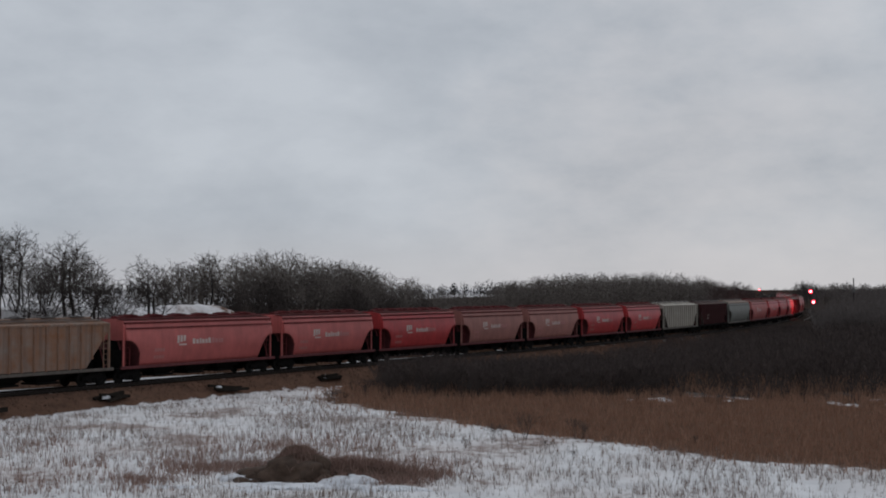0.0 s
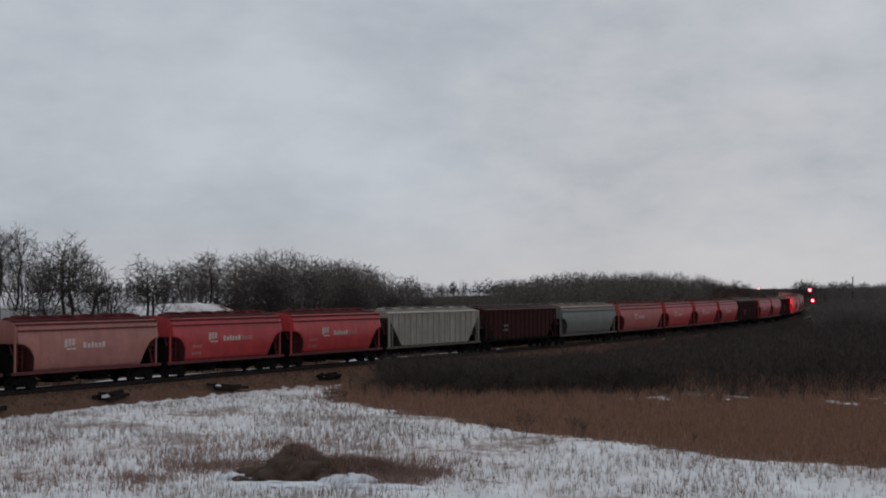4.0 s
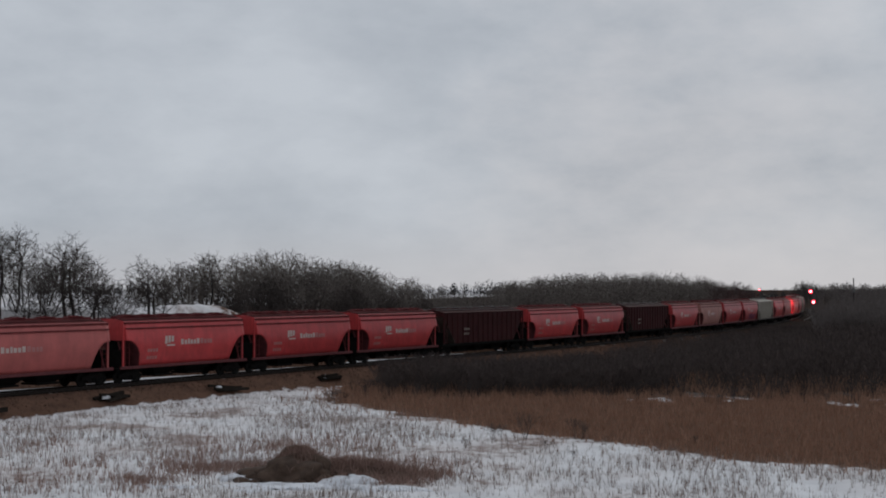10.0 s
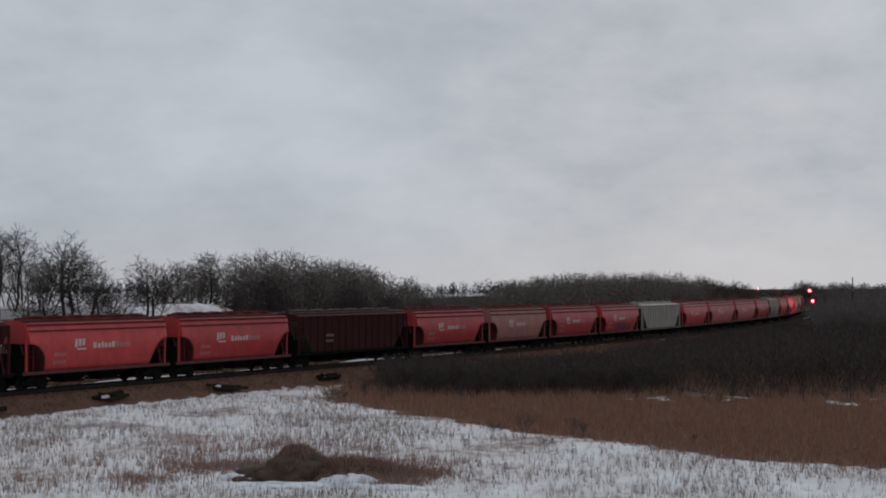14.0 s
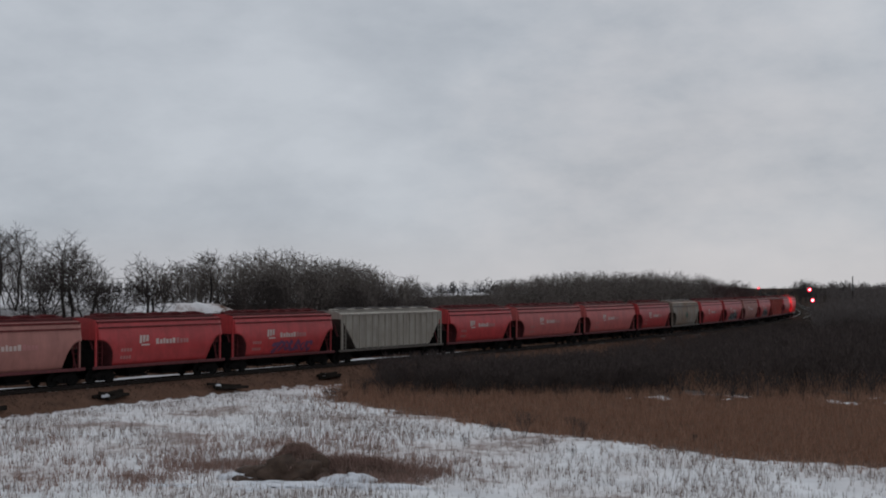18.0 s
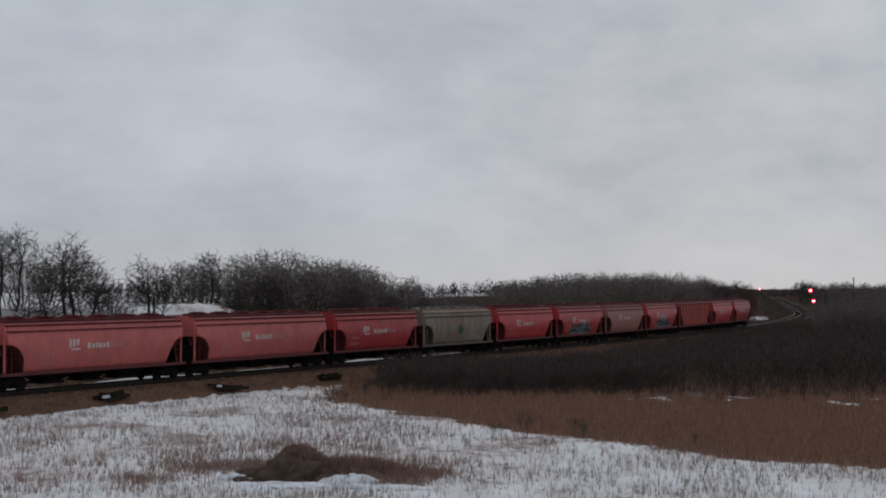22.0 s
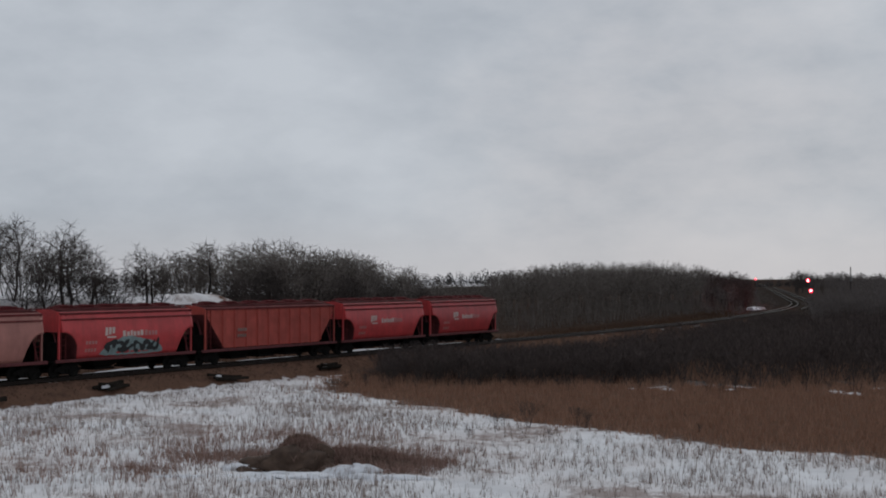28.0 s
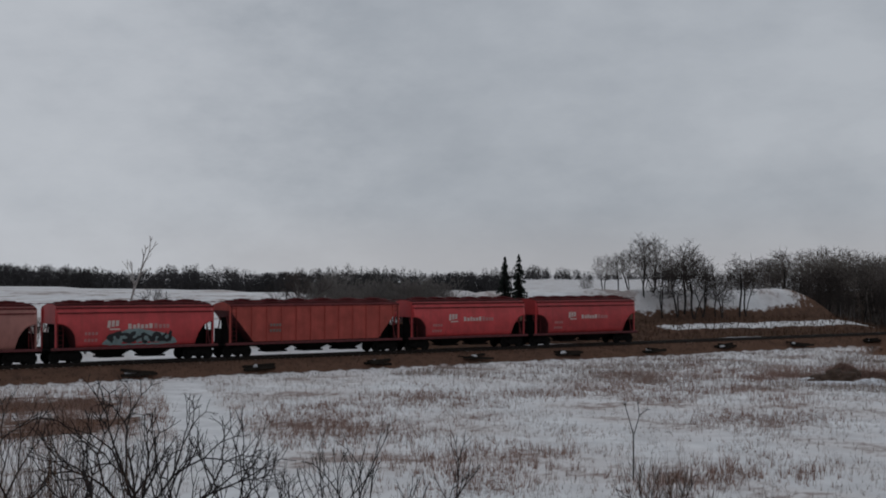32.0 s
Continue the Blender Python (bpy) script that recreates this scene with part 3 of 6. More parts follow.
def build_track(name, lat0, s0, s1, label, near_ties):
    root = new(name)
    tagged(root, label, "railway track", kind="structure")
    for lat in (-0.753, 0.753):
        sweep_rail(lat0 + lat, s0, s1, 4.0, "rail", root)
    tie = bmesh.new()
    box(tie, -0.11, 0.11, -1.3, 1.3, -0.36, -0.172, 0.012)
    tme = bpy.data.meshes.new("tie")
    tie.to_mesh(tme)
    tie.free()
    tme.materials.append(M_TIE)
    rnd = random.Random(3)
    if near_ties:
        for i in range(290):
            s = -102 + i * 0.56
            x, y, h = on_track(s, lat0)
            t = part("tie", tme, None, root)
            t.matrix_basis = pose(x, y, rnd.uniform(-0.012, 0), 0, 0, 90 - math.degrees(h) + rnd.uniform(-1.5, 1.5))
    base = np.array([v.co[:] for v in tme.vertices])
    fcs = []
    for p in tme.polygons:
        v = list(p.vertices)
        fcs += [(v[0], v[k], v[k + 1]) for k in range(1, len(v) - 1)]
    fcs = np.array(fcs)
    lo = 60.6 if near_ties else s0
    V, T = [], []
    for i, s in enumerate(np.arange(lo, min(s1, 700), 0.56)):
        x, y, h = on_track(s, lat0)
        c, sn = math.sin(h), math.cos(h)
        V.append(np.stack([x + base[:, 0] * c - base[:, 1] * sn, y + base[:, 0] * sn + base[:, 1] * c, base[:, 2]], -1))
        T.append(fcs + i * len(base))
    far = part("far_ties", tri_mesh("far_ties", np.concatenate(V), np.concatenate(T), M_TIE), None, root)
    far["kind"] = "stuff"
    V, F = [], []
    for i, s in enumerate(np.arange(125, 900, 6.0)):
        for a, z in ((-11.5, -1.8), (-8.0 if s > 200 else -4.6, -1.0), (-6.6 if s > 200 else -2.1, -0.19), (2.1, -0.19), (4.6, -1.0), (10.5, -1.75)):
            x, y, _ = on_track(s, lat0 + a)
            V.append((x, y, z))
        if i:
            for k in range(5):
                F.append(((i - 1) * 6 + k, i * 6 + k, i * 6 + k + 1, (i - 1) * 6 + k + 1))
    if not near_ties:
        return root
    part("ballast", poly_mesh("ballast", V, F, M_BALLAST), None, root, "dark ballast bank")
    # thin old snow on the far shoulder, wide and narrow by turns
    V, F = [], []
    rs = np.random.RandomState(8)
    for i, s in enumerate(np.arange(-190, 62, 1.0)):
        w = max(0.02, 1.0 + 1.1 * math.sin(s * 0.31) * math.sin(s * 0.117 + 1) + 0.5 * rs.rand())
        a0 = 1.75 + 0.25 * rs.rand()
        for a, z in ((a0, -0.30), (a0 + 0.1, -0.17), (a0 + 0.15 + w, -0.19), (a0 + 0.35 + w, -0.8)):
            x, y, _ = on_track(s, lat0 + a)
            V.append((x, y, z))
        if i:
            for k in range(3):
                F.append(((i - 1) * 4 + k, (i - 1) * 4 + k + 1, i * 4 + k + 1, i * 4 + k))
    part("shoulder_snow", poly_mesh("shoulder_snow", V, F, M_OLDSNOW, True), None, root, "grey old snow lying on the ballast shoulder")
    return root


build_track("main_track", 0.0, -250, 1900, "worn steel rails on dark timber ties and ballast", True)
build_track("siding_track", -4.4, 215, 900, "rusty siding rails beside the main track", False)

# ---- hopper cars ----
MESH = {}


def cached(key, make, mat):
    """One mesh per kind of part and paint, shared by alike cars."""
    k = (*key, mat.name)
    if k not in MESH:
        bm = make()
        me = bpy.data.meshes.new(key[0])
        bmesh.ops.recalc_face_normals(bm, faces=bm.faces)
        bm.to_mesh(me)
        bm.free()
        me.materials.append(mat)
        if key[0] == "tank":
            red = mat in (M_RED, M_FADED, M_BROWNED, M_ORANGE)
            # slope sheets take the paint with shade mixed into it
            me.materials.append(M_SHADERED if red else M_DUSK)
            me.materials.append(M_REDROOF if red else M_RUST if mat in (M_GREY, M_TAN) else mat)
        MESH[k] = me
    return MESH[k]


SIDE = [(1.10, 1.24), (1.45, 1.40), (1.95, 1.53), (2.45, 1.59), (2.95, 1.575), (3.45, 1.50), (3.85, 1.405), (4.12, 1.32)]


def side_y(z):
    return interp(z, [p[0] for p in SIDE], [p[1] for p in SIDE])


def curved_hull(L):
    """Rounded tank of a curve-sided hopper with arched slope sheets at its ends."""
    bm = bmesh.new()
    a1, a2 = L / 2 - 2.35, L / 2 - 0.8
    xs = [-a2 + (a2 - a1) * k / 7 for k in range(8)] + [-a1 + 2 * a1 * k / 8 for k in range(1, 8)] + [a1 + (a2 - a1) * k / 7 for k in range(8)]
    rings = []
    for x in xs:
        u = max(0.0, (abs(x) - a1) / (a2 - a1))
        zb = 1.10 + 1.85 * (1 - (1 - u) ** 2.3) ** 0.55
        zs = [zb + (4.12 - zb) * k / 9 for k in range(10)]
        prof = [(side_y(z), z) for z in zs] + [(1.25, 4.24), (0.85, 4.36), (0.35, 4.42)]
        ring = [bm.verts.new((x, y, z)) for y, z in prof] + [bm.verts.new((x, -y, z)) for y, z in reversed(prof)]
        rings.append(ring)
    n = len(rings[0])
    for a, b in zip(rings, rings[1:]):
        for k in range(n):
            f = bm.faces.new((a[k], a[(k + 1) % n], b[(k + 1) % n], b[k]))
            f.smooth = k not in (9, 10, n - 11, n - 1)
            f.material_index = 1 if k == n - 1 else 2 if 10 <= k <= n - 12 else 0
    for f in (bm.faces.new(rings[0]), bm.faces.new(rings[-1][::-1])):
        f.material_index = 0
    return bm


def flat_hull(L):
    """Straight-sided tank of a ribbed hopper with flat slope sheets."""
    bm = bmesh.new()
    a1, a2 = L / 2 - 2.9, L / 2 - 0.75
    rings = []
    for x, zb in ((-a2, 3.75), (-a1, 1.25), (a1, 1.25), (a2, 3.75)):
        prof = [(1.42, zb), (1.42, 4.05), (1.36, 4.18), (0.8, 4.34), (0.3, 4.40)]
        rings.append([bm.verts.new((x, y, z)) for y, z in prof] + [bm.verts.new((x, -y, z)) for y, z in reversed(prof)])
    n = len(rings[0])
    for a, b in zip(rings, rings[1:]):
        for k in range(n):
            f = bm.faces.new((a[k], a[(k + 1) % n], b[(k + 1) % n], b[k]))
            f.material_index = 1 if k == n - 1 else 2 if 2 <= k <= n - 4 else 0
    for f in (bm.faces.new(rings[0]), bm.faces.new(rings[-1][::-1])):
        f.material_index = 0
    return bm


def rib_bm(height):
    bm = bmesh.new()
    prof = [(-0.07, 0), (-0.04, 0.10), (0.04, 0.10), (0.07, 0)]
    lo = [bm.verts.new((x, y, 0)) for x, y in prof]
    hi = [bm.verts.new((x, y, height)) for x, y in prof]
    for k in range(3):
        bm.faces.new((lo[k], lo[k + 1], hi[k + 1], hi[k]))
    bm.faces.new(lo[::-1])
    bm.faces.new(hi)
    return bm


def ladder_bm():
    bm = bmesh.new()
    for x in (-0.21, 0.21):
        box(bm, x - 0.025, x + 0.025, -0.025, 0.025, 0, 3.0)
    for k in range(8):
        tube(bm, (-0.21, 0, 0.25 + 0.36 * k), (0.21, 0, 0.25 + 0.36 * k), 0.016, seg=5)
    return bm


def bay_bm(w):
    """Outlet hopper under the tank: an upside-down trapezoid with a gate frame."""
    bm = bmesh.new()
    t = [bm.verts.new((x, y, 1.12)) for x, y in ((-w, -1.2), (w, -1.2), (w, 1.2), (-w, 1.2))]
    l = [bm.verts.new((x, y, 0.48)) for x, y in ((-w * 0.45, -0.55), (w * 0.45, -0.55), (w * 0.45, 0.55), (-w * 0.45, 0.55))]
    for k in range(4):
        bm.faces.new((l[k], l[(k + 1) % 4], t[(k + 1) % 4], t[k]))
    bm.faces.new(l[::-1])
    bm.faces.new(t)
    box(bm, -w * 0.55, w * 0.55, -0.75, 0.75, 0.33, 0.476, 0.02)
    return bm


def side_frame_bm():
    """Cast bogie side frame with its arch, spring window and journal boxes."""
    bm = bmesh.new()
    pts = [(-1.15, 0.42), (-1.12, 0.62), (-0.78, 0.70), (-0.42, 0.86), (0.42, 0.86), (0.78, 0.70), (1.12, 0.62), (1.15, 0.42), (0.72, 0.42), (0.45, 0.22), (-0.45, 0.22), (-0.72, 0.42)]
    f = [bm.verts.new((x, -0.07, z)) for x, z in pts]
    b = [bm.verts.new((x, 0.07, z)) for x, z in pts]
    bm.faces.new(f)
    bm.faces.new(b[::-1])
    for k in range(len(pts)):
        j = (k + 1) % len(pts)
        bm.faces.new((f[j], f[k], b[k], b[j]))
    for x in (-0.13, 0.13):
        tube(bm, (x, -0.09, 0.30), (x, -0.09, 0.56), 0.07, seg=7)
    return bm


def wheel_bm():
    bm = bmesh.new()
    prof = [(0.0, 0.10), (0.10, 0.10), (0.13, 0.03), (0.36, 0.02), (0.385, 0.065), (0.457, 0.06), (0.48, -0.055), (0.385, -0.065), (0.36, -0.03), (0.10, -0.06), (0.0, -0.06)]
    seg = 18
    rings = []
    for r, y in prof:
        rings.append([bm.verts.new((r * math.cos(6.2832 * i / seg), y, r * math.sin(6.2832 * i / seg))) for i in range(seg)] if r > 0 else [bm.verts.new((0, y, 0))])
    for a, b in zip(rings, rings[1:]):
        for i in range(seg):
            j = (i + 1) % seg
            if len(a) == 1:
                bm.faces.new((a[0], b[i], b[j]))
            elif len(b) == 1:
                bm.faces.new((a[i], a[j], b[0]))
            else:
                bm.faces.new((a[i], a[j], b[j], b[i]))
    return bm


def on_side(bm, pts, side, off):
    """A flat outline laid on the curved flank; points are (x, z)."""
    vs = [bm.verts.new((x, side * (side_y(z) + off), z)) for x, z in (pts if side < 0 else pts[::-1])]
    return bm.faces.new(vs)


def strip_on_side(bm, x0, x1, z0, z1, side, off=0.02, lean=0.0):
    zs = [z0, (z0 + z1) / 2, z1]
    for za, zb in zip(zs, zs[1:]):
        on_side(bm, [(x0 + lean * (za - z0), za), (x1 + lean * (za - z0), za), (x1 + lean * (zb - z0), zb), (x0 + lean * (zb - z0), zb)], side, off)


def emblem_bm(cx):
    """Plain blocky sheaf-like emblem."""
    bm = bmesh.new()
    for k in range(3):
        strip_on_side(bm, cx - 0.55 + 0.34 * k, cx - 0.30 + 0.34 * k, 2.62 + 0.06 * k, 3.16, -1, lean=0.15)
    strip_on_side(bm, cx - 0.35, cx + 0.5, 2.45, 2.56, -1)
    return bm


def letter_bars(car, L, x, widths, z0, h, tall, mat, label):
    """A worn word as a row of plain upright bars."""
    for k, w in enumerate(widths):
        top = z0 + h * (1.25 if k in tall else 1.0)
        x0 = x

        def bar():
            bm = bmesh.new()
            strip_on_side(bm, x0, x0 + w * 0.74, z0, top, -1)
            return bm
        part("letter_bar", cached(("letter_bar", L, round(x0, 2)), bar, mat), None, car, label)
        x += w


def marks_bm(cx, z, step):
    bm = bmesh.new()
    for k in range(4):
        strip_on_side(bm, cx + 0.28 * k, cx + 0.2 + 0.28 * k, z, z + 0.22, -1, 0.022)
    return bm


def scrawl(car, cx, w, z0, h, seed, loops, mat, label):
    """Sprayed shapes: fat interlocking open rings, no letters, each stroke a part."""
    rnd = random.Random(seed)
    n = loops
    for k in range(n):
        bm = bmesh.new()
        x = cx - w / 2 + w * (k + 0.5) / n + rnd.uniform(-0.06, 0.06)
        rx, rz = w / n * rnd.uniform(0.5, 0.7), h * rnd.uniform(0.36, 0.5)
        z = z0 + h * 0.5 + rnd.uniform(-0.08, 0.08)
        lean = rnd.uniform(-0.7, 0.7)
        start = rnd.uniform(0, 6.283)
        hole = rnd.uniform(0.2, 0.5)
        steps = rnd.choice((9, 10, 11))
        prev = None
        for q in range(steps + 1):
            a = start + 6.283 * q / 12
            f = 1 + 0.22 * math.sin(3 * a + seed + k)
            pair = []
            for g in (hole * rnd.uniform(0.8, 1.2), f):
                px, pz = x + rx * g * math.cos(a) + lean * rz * g * math.sin(a), z + rz * g * math.sin(a)
                pair.append(bm.verts.new((px, -(side_y(pz) + 0.032 + 0.002 * (k % 3)), pz)))
            if prev:
                bm.faces.new((prev[0], prev[1], pair[1], pair[0]))
            prev = pair
        part("spray_stroke", bm, mat, car, label)


def scrawl_back(cx, w, z0, h, seed):
    rnd = random.Random(seed)
    bm = bmesh.new()
    n = 26
    cols = []
    for k in range(n + 1):
        u = k / n
        x = cx - w / 2 + w * u
        edge = min(1.0, 4.5 * u + 0.02, 4.5 * (1 - u) + 0.02) ** 0.5
        top = z0 + h * edge * (0.92 + 0.14 * math.sin(9 * u + seed) + rnd.uniform(-0.05, 0.05))
        low = z0 + 0.10 * (1 - edge) - rnd.uniform(0, 0.08)
        cols.append([bm.verts.new((x, -(side_y(z) + 0.02), z)) for z in (low, (low + top) / 2, top)])
    for p, q in zip(cols, cols[1:]):
        for j in range(2):
            bm.faces.new((p[j], q[j], q[j + 1], p[j + 1]))
    return bm


def bogie(car, x):
    b = part("bogie", cached(("bogie",), lambda: box(box_bm(-0.16, 0.16, -1.0, 1.0, 0.5, 0.78, 0.03), -0.45, 0.45, -0.3, 0.3, 0.78, 0.92, 0.02), M_UNDER), None, car)
    b.location = (x, 0, 0)
    for y in (-1.0, 1.0):
        f = part("side_frame", cached(("side_frame",), side_frame_bm, M_UNDER), None, b)
        f.location = (0, y, 0)
    for dx in (-0.87, 0.87):
        for y in (-0.75, 0.75):
            w = part("wheel", cached(("wheel",), wheel_bm, M_WHEEL), None, b)
            w.location = (dx, y, 0.457)
            if y < 0:
                w.rotation_euler = (0, 0, math.pi)
        ax = part("axle", cached(("axle",), lambda: tube(bmesh.new(), (0, -0.9, 0.457), (0, 0.9, 0.457), 0.08, seg=8), M_UNDER), None, b)
        ax.location = (dx, 0, 0)


def hopper_car(L, style, paint, label, logo="", roof=None):
    car = new("hopper_car")
    tagged(car, label, "freight car", group="cars of the freight train")
    curved = style == "curved"
    half = L / 2
    red = paint in (M_RED, M_FADED, M_BROWNED, M_ORANGE)
    roof = roof or (M_REDROOF if red else paint)
    part("tank", cached(("tank", style, L), lambda: curved_hull(L) if curved else flat_hull(L), paint), None, car)
    ye = 1.32 if curved else 1.42
    for sgn in (-1, 1):
        c = part("top_chord", cached(("top_chord", L), lambda: box_bm(-half + 0.75, half - 0.75, -0.05, 0.05, 4.06, 4.20, 0.015), roof), None, car)
        c.location = (0, sgn * (ye + 0.03), 0)
        # the sill's dark colour carries the shadow below the tank side
        s = part("side_sill", cached(("side_sill", L), lambda: box_bm(-half + 0.35, half - 0.35, -0.06, 0.06, 1.0, 1.2, 0.02), M_SHADERED if red else M_UNDER if paint is M_MAROON else M_DUSK), None, car, "side sill with its shadow put into a darker colour")
        s.location = (0, sgn * 1.42, 0)
        if curved:
            # thin ledge in dark roof colour draws the shadow line under the chord
            part("eave", cached(("eave", L, sgn), lambda: box_bm(-half + 0.81, half - 0.81, sgn * (side_y(3.74) + 0.055) - 0.05, sgn * (side_y(3.74) + 0.055) + 0.05, 3.71, 3.80, 0.012), M_REDROOF if red else M_ROOF), None, car, "rolled edge below the roof, coloured dark as its shadow line")
    part("roof_walk", cached(("roof_walk", L), lambda: box(box_bm(-half + 0.3, half - 0.3, -0.95, -0.62, 4.43, 4.47), -half + 0.3, half - 0.3, 0.62, 0.95, 4.43, 4.47), M_REDROOF if red else M_ROOF), None, car, "weathered metal roof walkway")
    part("roof_hatch", cached(("roof_hatch", L), lambda: box_bm(-half + 1.2, half - 1.2, -0.28, 0.28, 4.40, 4.58, 0.05), M_REDROOF if red else roof), None, car)
    for k in range(6):
        lid = part("hatch_cover", cached(("hatch_cover",), lambda: box(box_bm(-0.62, 0.62, -0.36, 0.36, 4.55, 4.66, 0.04), -0.1, 0.1, -0.42, 0.42, 4.66, 4.70, 0.01), M_REDROOF if red else M_ROOF), None, car)
        lid.location = ((k - 2.5) * (L - 4.2) / 5.4, 0, 0)
    nb = 3 if L > 17 else 2
    span = (L - 7.6) / nb
    for k in range(nb):
        b = part("outlet_bay", cached(("outlet_bay", L), lambda: bay_bm(span * 0.5), M_UNDER), None, car)
        b.location = (-(nb - 1) / 2 * span + k * span, 0, 0)
    part("centre_sill", cached(("centre_sill", L), lambda: box_bm(-half + 0.25, half - 0.25, -0.28, 0.28, 0.80, 1.06, 0.02), M_UNDER), None, car)
    for e in (-1, 1):
        p = part("end_platform", cached(("end_platform",), lambda: box_bm(-1.1, 1.1, -1.45, 1.45, 0.96, 1.06, 0.02), M_UNDER), None, car)
        p.location = (e * (half - 1.45), 0, 0)
        # near-black plates fill the end arch in place of its deep shade
        w = part("end_web", cached(("end_web", style), lambda: box(box_bm(-3.2, 0.55, -0.05, 0.05, 1.06, 2.95 if curved else 3.2, 0.01), 0.42, 0.5, -1.25, 1.25, 1.06, 2.3, 0.01), M_UNDER), None, car, "dark plate standing in for the shade under the slope sheet")
        w.location = (e * (half - 1.3), 0, 0)
        if e < 0:
            w.rotation_euler = (0, 0, math.pi)
        br = part("end_brace", cached(("end_brace",), lambda: tube(tube(bmesh.new(), (0, -1.25, 1.06), (0, -0.5, 3.3), 0.06, seg=6), (0, 1.25, 1.06), (0, 0.5, 3.3), 0.06, seg=6), M_SHADERED), None, car)
        br.location = (e * (half - 0.95), 0, 0)
        for sgn in (-1, 1):
            po = part("corner_post", cached(("corner_post",), lambda: box_bm(-0.06, 0.06, -0.06, 0.06, 1.06, 4.1, 0.01), paint), None, car)
            po.location = (e * (half - 0.75), sgn * (ye - 0.02), 0)
        la = part("ladder", cached(("ladder",), ladder_bm, M_REDROOF if red else paint), None, car)
        la.location = (e * (half - 1.1), -ye - 0.02, 1.15)
        cp = part("coupler", cached(("coupler",), lambda: box(box_bm(-0.35, 0.12, -0.09, 0.09, 0.78, 0.98, 0.02), 0.1, 0.36, -0.15, 0.13, 0.74, 1.0, 0.05), M_UNDER), None, car)
        cp.location = (e * (half - 0.32), 0, 0)
        if e < 0:
            cp.rotation_euler = (0, 0, math.pi)
        bogie(car, e * (half - 1.75))
    if not curved:
        n = 12 if paint is M_ORANGE else 16
        for sgn in (-1, 1):
            for k in range(n):
                x = -(half - 1.35) + 2 * (half - 1.35) * k / (n - 1)
                low = 1.22 if abs(x) < half - 2.9 else 1.22 + (abs(x) - (half - 2.9)) / 2.15 * 2.5
                h = 4.06 - low
                r = part("rib", cached(("rib", round(h, 2)), lambda: rib_bm(h), paint), None, car)
                r.location = (x, sgn * 1.42, low)
                if sgn < 0:
                    r.rotation_euler = (0, 0, math.pi)
    if logo == "emblem":
        part("emblem", cached(("emblem", L), lambda: emblem_bm(-L * 0.14), M_CREAM), None, car, "cream painted emblem")
        letter_bars(car, L, -L * 0.14 + 1.15, [0.40, 0.36, 0.28, 0.36, 0.34, 0.38], 2.52, 0.30, (0, 2, 5), M_CREAM, "cream lettering bar")
        letter_bars(car, L, -L * 0.14 + 3.3, [0.40, 0.36, 0.28, 0.34], 2.52, 0.30, (0,), M_THIN, "thin worn lettering bar")
        for k in range(2):
            part("reporting_mark", cached(("reporting_mark", L, k), lambda: marks_bm(-L * 0.30, 2.1 - 0.5 * k, 1), M_THIN), None, car)
    if logo == "stencil":
        for k in range(2):
            part("stencil_mark", cached(("stencil_mark", L, k), lambda: marks_bm(-L * 0.26, 2.45 - 0.45 * k, 1), M_STENCIL), None, car, "pale stencilled marks")
    return car


